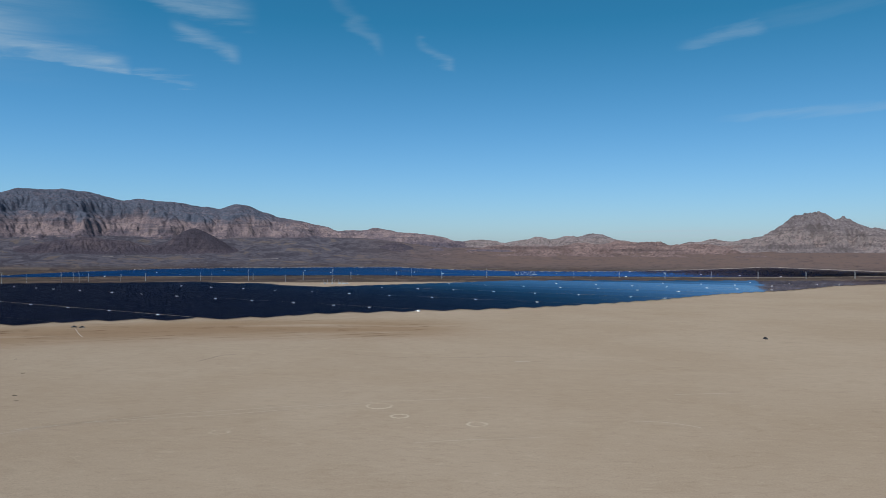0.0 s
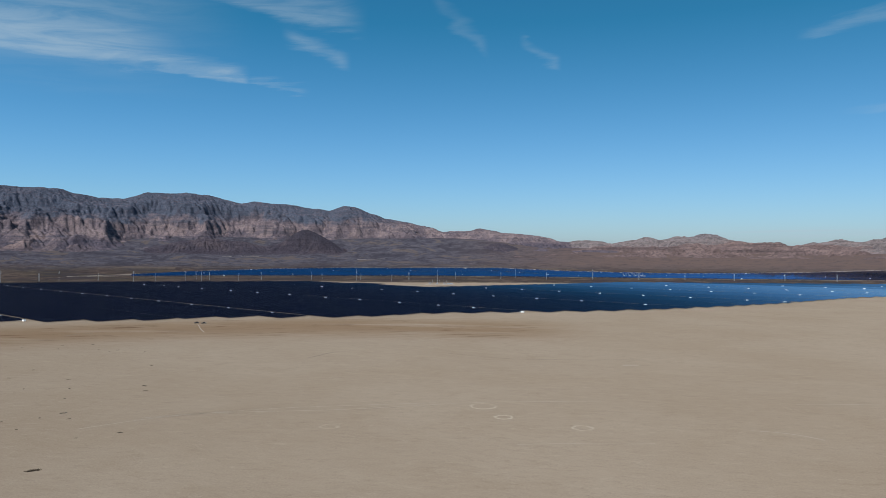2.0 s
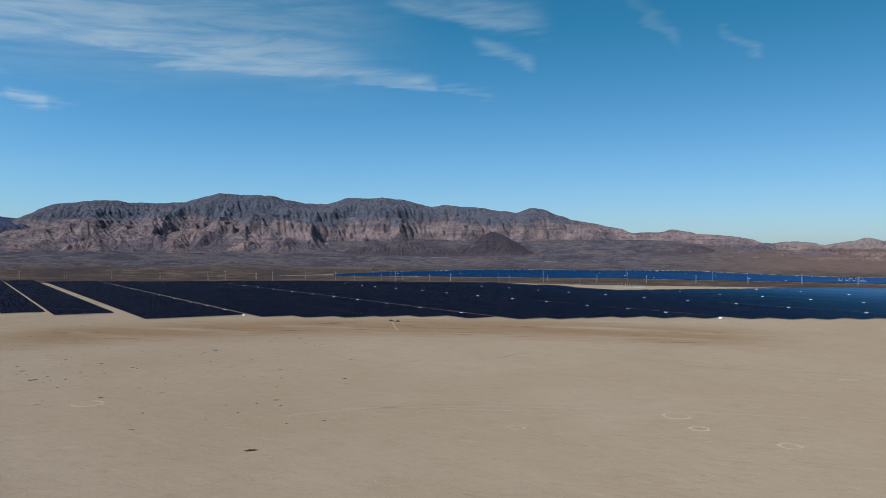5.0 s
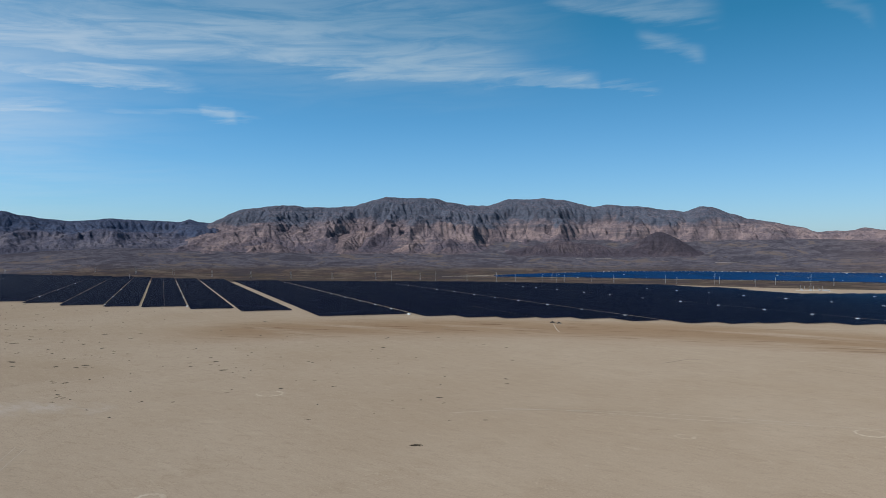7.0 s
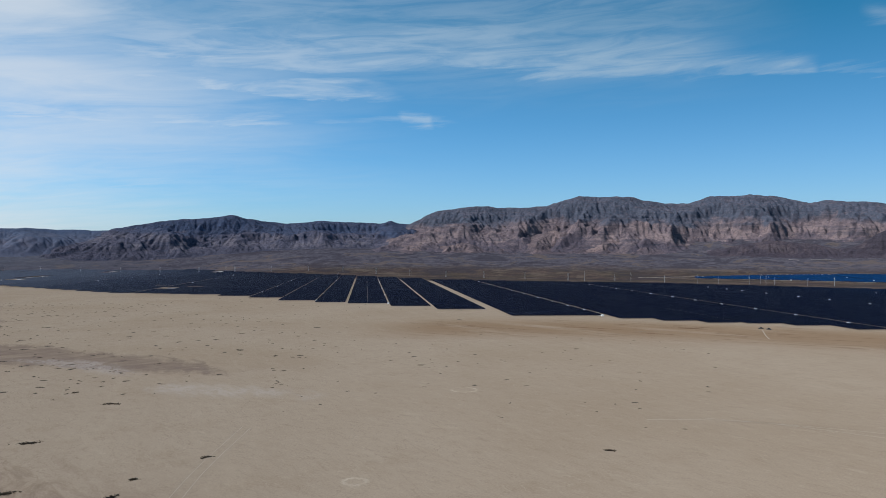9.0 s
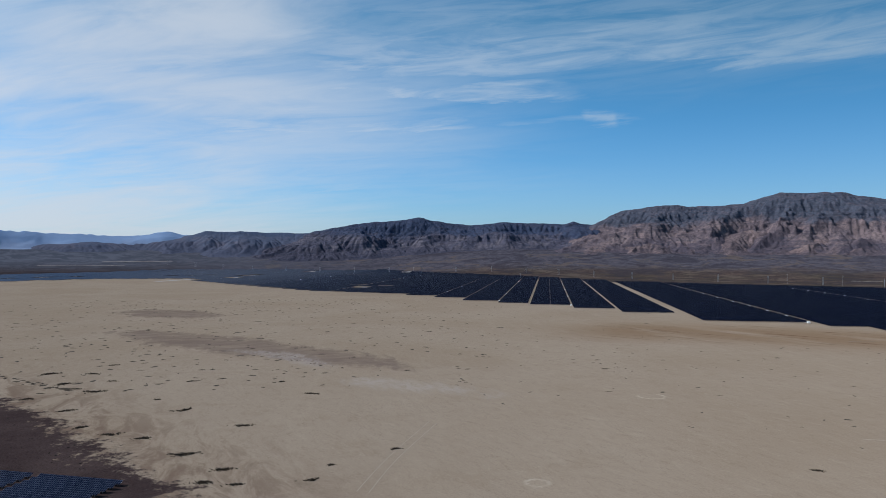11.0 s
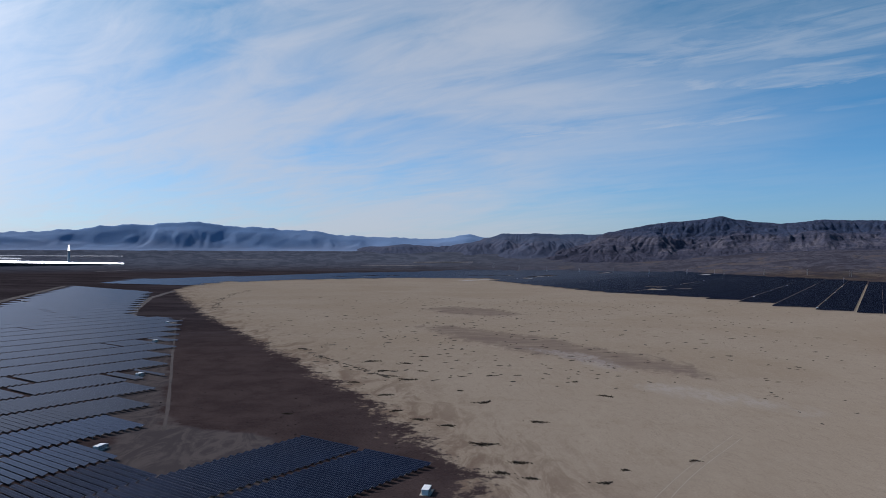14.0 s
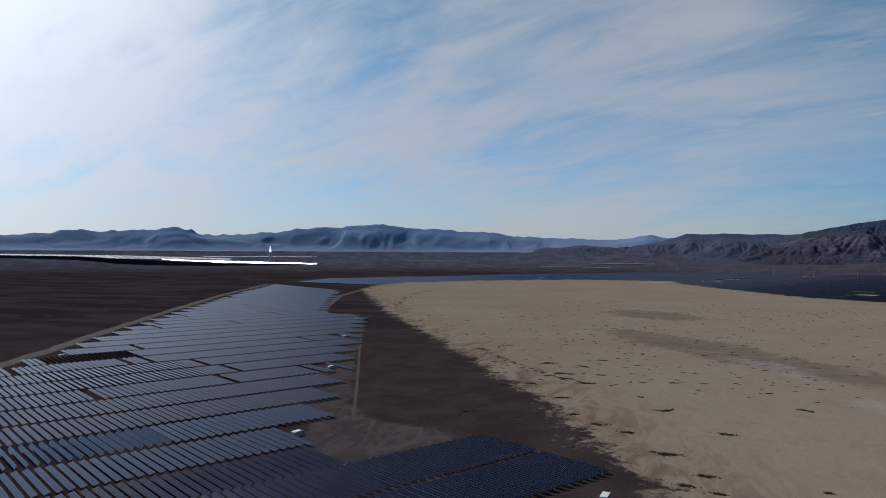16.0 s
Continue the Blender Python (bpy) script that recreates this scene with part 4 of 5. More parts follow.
# service roads between the blocks: where they run along v, and how wide they are
ROADS = [(-2300, 6), (-2140, 6), (-1980, 6), (-1820, 6), (-1660, 6), (-1500, 6), (-1340, 6), (-1180, 6), (-1020, 6), (-860, 6), (-700, 3), (-540, 6), (-400, 2), (-325, 2), (-250, 3), (-177, 3), (-100, 3), (-37, 5), (44, 3), (121, 5), (218, 19), (380, 6), (538, 3), (697, 7),
         (855, 2), (1010, 7), (1160, 2), (1303, 7), (1450, 2), (1590, 7), (1730, 2), (1870, 7), (2020, 2), (2160, 7), (2320, 2), (2480, 7), (2640, 2), (2800, 7), (2960, 2), (3120, 2)]
TILT = 25.0
for (va, wa), (vb, wb) in zip(ROADS, ROADS[1:]):
    centres, long = lay_block(MID, FIELD_MAIN, va + wa / 2, vb - wb / 2, -400 <= va < 380, gap=0.5 if va < 380 else 1.6)
    if len(centres):
        ob = table_mesh("solar_array", MID, centres, TILT - 16 * float(smooth(900, 2100, va)) + 16 * float(smooth(2150, 2500, va)) - 11 * float(smooth(300, 1300, -va)) + np.random.uniform(-0.7, 0.7, len(centres)), long, TABLE_WIDE + 1.2 * float(smooth(1300, 2300, va)), MAT_PANEL)
        tagged(ob, "block of dark tilted solar panel rows on clay", "solar panels", "blocks of the solar farm", "stuff")

FIELD_FAR = [(-1568, 2568), (-1241, 2728), (-852, 2849), (-423, 2955), (37, 2956), (493, 2928), (930, 2870), (1346, 2805), (1685, 2759), (1754, 2871), (1581, 3047), (1431, 3188), (977, 3168),
             (535, 3176), (117, 3270), (-221, 3379), (-480, 3349), (-964, 3224), (-1217, 3100), (-1354, 2977), (-1477, 2856), (-1613, 2641)]
for va, vb in zip(range(1100, 3600, 250), range(1343, 3850, 250)):
    centres, long = lay_block(MID, FIELD_FAR, va, vb, False, pitch=5.5, gap=0.3, longest=14.0)
    if len(centres):
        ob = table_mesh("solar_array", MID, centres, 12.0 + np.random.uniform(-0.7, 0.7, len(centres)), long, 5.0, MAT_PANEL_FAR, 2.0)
        tagged(ob, "far block of blue solar panel rows on the fan", "solar panels", "blocks of the far solar farm", "stuff")
ribbon("road", [(-1700, 2480), (-1568, 2585), (-1241, 2715), (-852, 2838), (-423, 2943), (37, 2944), (493, 2916), (930, 2858), (1346, 2793), (1760, 2740)], 9, MAT_ROAD, "pale dirt road along the far solar farm")
ribbon("road", [(-1760, 2450), (-1620, 2650), (-1480, 2880), (-1360, 2990), (-1217, 3115), (-964, 3240), (-480, 3366), (-221, 3396), (117, 3287), (535, 3193), (977, 3185), (1431, 3205), (1600, 3055), (1790, 2880)], 14, MAT_ROAD, "pale dirt road behind the far solar farm")

for (a, b, w) in CLEARINGS:
    ribbon("clearing", [a, np.add(a, np.subtract(b, a) * 0.5), b], w, MAT_BARE, "bare pale grey strip among the panels", lift=0.06, category="clearing")

# ---- the near solar farm ----
FIELD_NEAR = [(-344, -145), (-455, -177), (-622, -221), (-855, -286), (-1083, -353), (-1116, -436), (-1455, -544), (-1779, -642), (-2060, -950), (-1490, -790), (-1060, -655), (-800, -570),
              (-630, -510), (-520, -480), (-300, -430), (-110, -330), (-110, -230), (-230, -110)]
near, tilts, lengths = [], [], []
for k in range(-1, 40):
    v = -347.5 - 46.9 * k if k >= 0 else -303.5
    u = np.arange(20, 1300, PITCH) + (k * 1.7) % PITCH
    p = NEAR.xy(u, np.full(len(u), v))
    ok = inside(FIELD_NEAR, p[:, 0], p[:, 1]) if k >= 0 else (u > 20) & (u < 190)
    tilt = np.full(len(u), 18.0) + np.random.normal(0, 0.5, len(u))
    tilt[(k == 8) & (u > 150) & (u < 232)] = -60.0         # rows turned away from the rest, their backs in the shade
    tilt[((k == 5) | (k == 6)) & (u > 130) & (u < 240)] = 2.0
    tilt[(k == 1) & (u > 50) & (u < 140)] = 52.0
    ok &= np.random.uniform(0, 1, len(u)) > 0.008
    near.append(p[ok]), tilts.append(tilt[ok]), lengths.append(np.full(ok.sum(), 38.0 if k < 0 else 42.0))
for v in (-264.0, -219.5):
    u = np.arange(20, 275, PITCH)
    p = NEAR.xy(u, np.full(len(u), v))
    near.append(p), tilts.append(np.full(len(u), 24.0) + np.random.normal(0, 0.4, len(u))), lengths.append(np.full(len(u), 41.0))
near, tilts, lengths = np.concatenate(near), np.concatenate(tilts), np.concatenate(lengths)
# rows stop short of the inverter stations
NEAR_STATIONS = [(-371, -158), (-589, -220), (-807, -285), (-1010, -340), (-301, 5), (-598, -490), (-1435, -760)]
nu, nv = NEAR.uv(near)
keep = np.ones(len(near), bool)
for place in NEAR_STATIONS:
    su, sv = NEAR.uv(place)
    keep &= (np.abs(nu - su) > 6.0) | (np.abs(nv - sv) > lengths / 2 + 3.0)
near, tilts, lengths = near[keep], tilts[keep], lengths[keep]
close = NEAR.uv(near)[1] > -440


def tracker(long, glass):
    """One row of modules on its tube and posts, along its own y axis."""
    root = empty("solar_tracker", (0, 0, 0))
    one = table_mesh("module_table", Flat, np.zeros((1, 2)), 0.0, long, TABLE_WIDE, glass, 0.0)
    one.data.materials.append(MAT_BACK)
    one.data.materials.append(MAT_STEEL)
    one.data.polygons.foreach_set("material_index", [0, 1, 2, 2, 2, 2])
    one.parent = root
    one.location.z = 1.75
    bm = bmesh.new()
    rod(bm, (0, -long / 2 - 0.3, 1.56), (0, long / 2 + 0.3, 1.56), 0.09)
    part("torque_tube", bm, MAT_STEEL, root, "galvanised steel torque tube")
    bm = bmesh.new()
    box(bm, 0.16, 0.16, 1.5, (0, 0, 0))
    first = part("post", bm, MAT_STEEL, root)
    first.location.y = -long / 2 + 2
    for k in range(1, 5):
        other = new("post", first.data)
        other.parent = root
        other.location.y = -long / 2 + 2 + k * (long - 4) / 4
    return tagged(root, "row of dark blue solar modules on steel posts", "solar panels", "near solar trackers")


Flat = Grid(-90.0)
Flat.e1, Flat.e2 = np.array([1.0, 0.0]), np.array([0.0, -1.0])
models = {}
for (x, y), tilt, long in zip(near[close], tilts[close], lengths[close]):
    place = pose(x, y, 0, 0, 0, 52.5 + 90.0)
    if long not in models:
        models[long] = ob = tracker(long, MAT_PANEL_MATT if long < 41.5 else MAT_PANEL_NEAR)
        ob.matrix_basis = place
    else:
        ob = copy_thing(models[long], place)
    for child in ob.children:
        if child.name.startswith("module_table"):
            child.rotation_euler = (0, radians(-tilt), 0)
rest = ~close
for length in sorted(set(lengths[rest])):
    pick = rest & (lengths == length)
    tagged(table_mesh("solar_array", NEAR, near[pick], tilts[pick], length, TABLE_WIDE, MAT_PANEL), "long rows of glossy solar panels on brown soil", "solar panels", kind="stuff")

# ---- roads and tracks ----
MAT_BROWN_ROAD = plain("brown_dirt_road", (0.046, 0.032, 0.028), 0.95, vary=0.4, scale=0.05)
MAT_STRIP = plain("pale_wash", (0.20, 0.175, 0.165), 0.95, vary=0.3, scale=0.03)
MAT_TRACK = plain("pale_tyre_track", (0.325, 0.268, 0.205), 0.95, vary=0.15, scale=0.1)
MAT_RUT = plain("dark_rut", (0.165, 0.122, 0.085), 0.95, vary=0.2, scale=0.1)
ribbon("road", [(-440, -468), (-533, -502), (-637, -535), (-812, -598), (-1074, -688), (-1522, -832), (-2093, -990)], 16, MAT_BROWN_ROAD, "brown dirt road beside the near panels")
ribbon("road", [(-405, -138), (-433, -146), (-526, -175), (-708, -233), (-1038, -337), (-1107, -345)], 2.2, MAT_BROWN_ROAD, "brown dirt road between panels and scrub")
ribbon("road", [(-1120, -430), (-1231, -471), (-1553, -560), (-1850, -604)], 14, MAT_BROWN_ROAD, "brown dirt road beyond the scrub", seed=4)
for k, pts in enumerate([[(-244, 400), (-208, 423), (-132, 443), (-46, 482), (40, 500)], [(-155, 788), (-119, 830), (-55, 848)], [(-263, 368), (-230, 409), (-166, 445), (-68, 477)],
                         [(-281, 97), (-310, 116), (-334, 134), (-390, 180)], [(-285, 93), (-313, 112), (-337, 130), (-396, 178)], [(-472, 930), (-456, 905), (-436, 868), (-414, 835)]]):
    ribbon("track", pts, (0.9, 1.0, 0.9, 0.45, 0.45, 1.4)[k], MAT_TRACK, "faint pale tyre track across the clay", seed=20 + k)


for k, (pts, w, dark) in enumerate([([(-102, 712), (-36, 681), (37, 687), (95, 701)], 0.9, 1), ([(-20, 378), (9, 386), (44, 389), (61, 394)], 0.7, 0), ([(111, 430), (129, 429), (144, 420), (149, 412)], 1.2, 0), ([(160, 510), (190, 515), (222, 518)], 1.0, 0),
                                    ([(-224, 652), (-216, 671), (-212, 704), (-196, 699)], 1.6, 1), ([(65, 661), (73, 663), (81, 664)], 4.0, 0), ([(-556, 768), (-554, 791), (-539, 806)], 2.0, 1), 
                                    ([(-727, 178), (-695, 187), (-722, 227), (-662, 237)], 1.0, 1)]):
    ribbon("track", pts, w, MAT_RUT if dark else MAT_TRACK, "thin dark rut worn into the clay" if dark else "faint pale tyre track across the clay", seed=70 + k)
# bare pale strips on the fans below the ranges
for k, (pts, w) in enumerate([([(-4073, -1105), (-4100, -950), (-4128, -800)], 10), ([(-4123, -16), (-4130, 160), (-4126, 335)], 22), ([(-4158, 873), (-4120, 965), (-4087, 1055)], 22), ([(-1621, 3442), (-1590, 3450), (-1566, 3447)], 14),
                              ([(-1539, 3481), (-1495, 3500), (-1450, 3521)], 14), ([(-959, 3568), (-890, 3600), (-819, 3636)], 12), ([(-3386, -1477), (-3480, -1390), (-3565, -1310)], 7), ([(-3982, -298), (-3990, -100), (-3963, 99)], 16)]):
    ribbon("clearing", pts, w, MAT_STRIP, "bare pale strip on the gravel fan", lift=1.6, seed=50 + k, category="clearing")


# ---- inverter stations ----
def inverter_station(tail):
    tall, size = (2.4, 5.0) if tail else (2.2, 6.4)
    root = empty("inverter_station", (0, 0, 0))
    bm = bmesh.new()
    box(bm, 9.0 + tail, 4.6, 0.16, (1.0 + tail / 2, 0, 0), 0.04)
    part("pad", bm, MAT_GRAVEL, root, "pale gravel pad")
    bm = bmesh.new()
    box(bm, size, 2.9, tall, (0, 0, 0.2), 0.06)
    part("body", bm, MAT_WHITE, root, "white steel enclosure")
    bm = bmesh.new()
    box(bm, size + 0.3, 3.2, 0.16, (0, 0, tall + 0.2), 0.05)
    part("roof", bm, MAT_WHITE, root)
    for k in range(4):
        bm = bmesh.new()
        box(bm, size * 0.2, 0.06, tall - 0.5, (size * (0.242 * k - 0.363), -1.47, 0.5), 0.02)
        part("door", bm, MAT_STEEL, root, "grey louvred door")
    bm = bmesh.new()
    box(bm, 2.2, 2.0, 1.6, (4.8, 0, 0.16), 0.08)
    for k in range(6):
        box(bm, 0.08, 2.3, 1.1, (4.0 + 0.32 * k, 0, 0.4))
    part("transformer", bm, MAT_STEEL, root, "grey transformer with cooling fins")
    return tagged(root, "white inverter station on a gravel pad among panels", "inverter", "inverter stations")


models = {0.0: None, 15.0: None}
stations = []
ROWS = {372: [1112, 1210, 1313, 1426, 1548, 1686, 1833, 2000, 2185, 2381], 687: [971, 1099, 1220, 1342, 1456, 1570, 1695, 1818, 1939, 2060, 2180],
        990: [699, 804, 887, 988, 1101, 1210, 1335, 1460, 1573, 1707, 1825, 1906, 2020], 1285: [624, 763, 872, 987, 1104, 1221, 1346, 1461, 1586, 1712],
        1560: [455, 530, 652, 763, 875, 990, 1104, 1223], 1850: [506, 611, 718, 827, 940, 1066, 1193], 2075: [326, 411, 490, 601, 701, 813, 941], 2320: [363, 466, 566, 684], 2525: [205, 267, 346, 461],
        43: [1392, 1666, 1960, 2303], -98: [1470, 1715, 2058, 2450], -245: [1764, 2058, 2450], -530: [2303, 2646, 2989], -843: [2400, 2744, 3087], -1156: [2450, 2744]}
for v, us in ROWS.items():
    for u in us:
        x, y = MID.xy(u, v)
        if inside(FIELD_MAIN, x, y):
            stations.append((x, y, 56.7 + 90))
for x, y in NEAR_STATIONS:
    stations.append((x, y, 52.5 + 115))
for v in range(1325, 3300, 250):
    for u in np.arange(-1500, 3600, 150.0):
        x, y = MID.xy(u + (v % 3) * 40, v)
        if inside(FIELD_FAR, x, y):
            stations.append((x, y, 56.7 + 90))
for k, (x, y, turn) in enumerate(stations):
    place = pose(x, y, height(x, y), 0, 0, turn)
    tail = 0.0 if math.hypot(x, y) < 1000 else 15.0
    if models[tail] is None:
        models[tail] = inverter_station(tail)
        models[tail].matrix_basis = place
    else:
        copy_thing(models[tail], place)


# ---- power line ----
def pylon():
    root = empty("power_pylon", (0, 0, 0))
    for x in (-4.5, 4.5):
        bm = bmesh.new()
        rod(bm, (x, 0, 0), (x, 0, 26), 0.42, 0.26, 8)
        part("pole", bm, MAT_STEEL, root)
    bm = bmesh.new()
    box(bm, 19.0, 0.4, 0.45, (0, 0, 23.0), 0.05)
    rod(bm, (-4.5, 0, 14), (4.5, 0, 22.5), 0.13)
    rod(bm, (4.5, 0, 14), (-4.5, 0, 22.5), 0.13)
    part("crossarm", bm, MAT_STEEL, root)
    for x in (-9.2, 0, 9.2):
        bm = bmesh.new()
        for k in range(5):
            rod(bm, (x, 0, 22.9 - k * 0.45), (x, 0, 22.6 - k * 0.45), 0.28, 0.18)
        part("insulator", bm, MAT_DARK, root)
    return tagged(root, "grey steel double-pole power pylon on brown desert", "pylon", "pylons of the power line")


LINE = [(-4000, 300), (-3650, 640), (-3250, 1230), (-2800, 1640), (-2400, 1800), (-1950, 1960), (-1500, 2130), (-1080, 2370), (-600, 2520), (-126, 2700), (500, 2800), (1200, 2740), (1900, 2650)]
mast = pylon()
p = np.array(LINE, float)
d = np.concatenate([[0], np.cumsum(np.hypot(*np.diff(p, axis=0).T))])
for k, s in enumerate(np.arange(0, d[-1], 172.0)):
    x, y = np.interp(s, d, p[:, 0]), np.interp(s, d, p[:, 1])
    x2, y2 = np.interp(s + 40, d, p[:, 0]), np.interp(s + 40, d, p[:, 1])
    place = pose(x, y, height(x, y), 0, 0, math.degrees(math.atan2(y2 - y, x2 - x)) + 90)
    if k == 0:
        mast.matrix_basis = place
    else:
        copy_thing(mast, place)


def single_pole(x, y, tall):
    root = empty("utility_pole", (x, y, height(x, y)), random.uniform(0, 40))
    bm = bmesh.new()
    rod(bm, (0, 0, 0), (0, 0, tall), 0.36, 0.2, 8)
    part("pole", bm, MAT_STEEL, root)
    for k in range(3):
        bm = bmesh.new()
        box(bm, 5.0, 0.35, 0.35, (0, 0, tall - 1.5 - 3.2 * k), 0.04)
        part("crossarm", bm, MAT_STEEL, root)
    return tagged(root, "tall grey steel pole beside the solar farm", "utility pole", "utility poles")


for x, y, tall in ((-1221, 2397, 24), (-990, 2417, 26), (-762, 2392, 24), (-656, 2448, 38), (-514, 2368, 24), (-335, 2205, 46), (-126, 2889, 36), (176, 2943, 34), (-2381, 1437, 20), (-1653, 1999, 36), (-1509, 2069, 34),
                   (-1302, 2140, 34), (-1158, 2202, 30), (-1115, 2224, 32), (-1038, 2338, 24), (-3194, 1337, 24)):
    single_pole(x, y, tall)


# ---- substations ----
def substation(x, y, turn, label, wide):
    pad = empty("substation", (x, y, height(x, y)), turn)
    bm = bmesh.new()
    box(bm, wide + 14, 34, 0.3, (0, 0, 0), 0.05)
    part("pad", bm, MAT_GRAVEL, pad, "pale gravel pad")
    for k in range(int(wide / 11)):
        bm = bmesh.new()
        at = -wide / 2 + 11 * k + 4
        rod(bm, (at, -8, 0), (at, -8, 13), 0.35, 0.25)
        rod(bm, (at, 8, 0), (at, 8, 13), 0.35, 0.25)
        box(bm, 0.6, 17, 0.6, (at, 0, 12.4))
        part("gantry", bm, MAT_STEEL, pad)
        if k % 2 == 0:
            bm = bmesh.new()
            box(bm, 5.5, 4, 4.2, (at + 4, -2, 0.3), 0.1)
            rod(bm, (at + 3, -2, 4.4), (at + 3, -2, 6.8), 0.3, 0.15)
            rod(bm, (at + 5, -2, 4.4), (at + 5, -2, 6.8), 0.3, 0.15)
            part("transformer", bm, MAT_STEEL, pad, "pale grey transformer")
    bm = bmesh.new()
    box(bm, 18, 6, 4.0, (wide / 2 - 8, -12, 0.3), 0.08)
    part("control_house", bm, MAT_STEEL, pad, "long grey control building")
    return tagged(pad, label, "substation")


substation(346, 3036, 4, "white electric substation before the far panels", 90)
substation(-330, 2222, 8, "grey electric substation on a pale clay pad", 76)


# ---- vehicles ----
def pickup(x, y, turn, label):
    root = empty("pickup_truck", (x, y, height(x, y)), turn)
    root.scale = (1.25, 1.25, 1.25)
    bm = bmesh.new()
    box(bm, 5.4, 1.9, 0.75, (0, 0, 0.45), 0.12)
    part("body", bm, MAT_DARK, root, "dark painted body")
    bm = bmesh.new()
    box(bm, 2.3, 1.7, 0.75, (0.2, 0, 1.2), 0.0)
    for v in bm.verts:
        if v.co.z > 1.6:
            v.co.x = 0.2 + (v.co.x - 0.2) * 0.72
            v.co.y *= 0.86
    part("cab", bm, MAT_GLASS, root, "dark glazed cab")
    for wx in (-1.7, 1.75):
        for wy in (-0.92, 0.92):
            bm = bmesh.new()
            rod(bm, (wx, wy - 0.13, 0.42), (wx, wy + 0.13, 0.42), 0.42, 0.42, 14)
            wheel = part("wheel", bm, MAT_RUBBER, root)
            bm = bmesh.new()
            rod(bm, (wx, wy - 0.15, 0.42), (wx, wy + 0.15, 0.42), 0.24, 0.24, 10)
            part("rim", bm, MAT_STEEL, wheel, "grey steel rim")
    return tagged(root, label, "truck")


MAT_GLASS = plain("tinted_glass", (0.012, 0.014, 0.016), 0.08, vary=0.05)
MAT_RUBBER = plain("tyre_rubber", (0.02, 0.02, 0.02), 0.85)
pickup(373, 839, 100, "dark pickup truck alone on the pale clay")
pickup(-478, 940, 35, "dark pickup truck parked at the edge of the panels")
pickup(-466, 937, 20, "dark truck parked beside another at the panels")


# ---- brush ----
def brush(name, x, y, long, seed, label):
    """A low drift of dead branches, longer than wide."""
    rng = random.Random(seed)
    bm = bmesh.new()
    run = rng.uniform(-0.6, 0.6) + math.atan2(y, x) + math.pi / 2
    bow = rng.uniform(-0.5, 0.5)
    long *= 1.05
    for k in range(int(26 + long * 5)):
        s = rng.gauss(0, 0.24)
        off = bow * (s * s * 4 - 0.2) * long * 0.5 + rng.gauss(0, 0.10) * long
        at = Vector((math.cos(run) * s * long - math.sin(run) * off, math.sin(run) * s * long + math.cos(run) * off, 0))
        lean = run + rng.gauss(0, 0.9)
        size = rng.uniform(0.6, 1.5) * (0.5 + long / 14)
        tip = at + Vector((math.cos(lean) * size, math.sin(lean) * size, rng.uniform(0.15, 0.75)))
        rod(bm, at - Vector((0, 0, 0.1)), tip, rng.uniform(0.16, 0.34), 0.05, 4)
    me = bpy.data.meshes.new(name)
    bm.to_mesh(me)
    bm.free()
    me.materials.append(MAT_BRUSH)
    ob = new(name, me)
    ob.location = (x, y, 0)
    return tagged(ob, label, "dead brush", "drifts of dead brush")


BRUSH = [(-664, -39, 15.7), (-651, -7, 11.3), (-610, -26, 14.5), (-585, -18, 8.3), (-569, -4, 13.5), (-508, -20, 10.1), (-457, -11, 9.1), (-433, 4, 9.7), (-417, 20, 9.4), (-377, 37, 13.7),
         (-343, 50, 9.8), (-327, 40, 9.4), (-319, 52, 6.6), (-450, -78, 6.6), (-522, 33, 5.0), (-481, 46, 11.5), (-425, 74, 10.4), (-693, 9, 8.2), (-609, 7, 5.8), (-585, 61, 6.5), (-556, 124, 5.4),
         (-500, 134, 10.3), (-312, 83, 6.6), (-344, 135, 4.8), (-330, 97, 4.2), (-558, -46, 8.9), (-751, -116, 9.0), (-230, 299, 5.5)]
for k, (x, y, long) in enumerate(BRUSH):
    brush("brush_drift", x, y, long, k, "low drift of dark dead brush on pale clay" if k != 13 else "dark green bush on brown scrub soil")


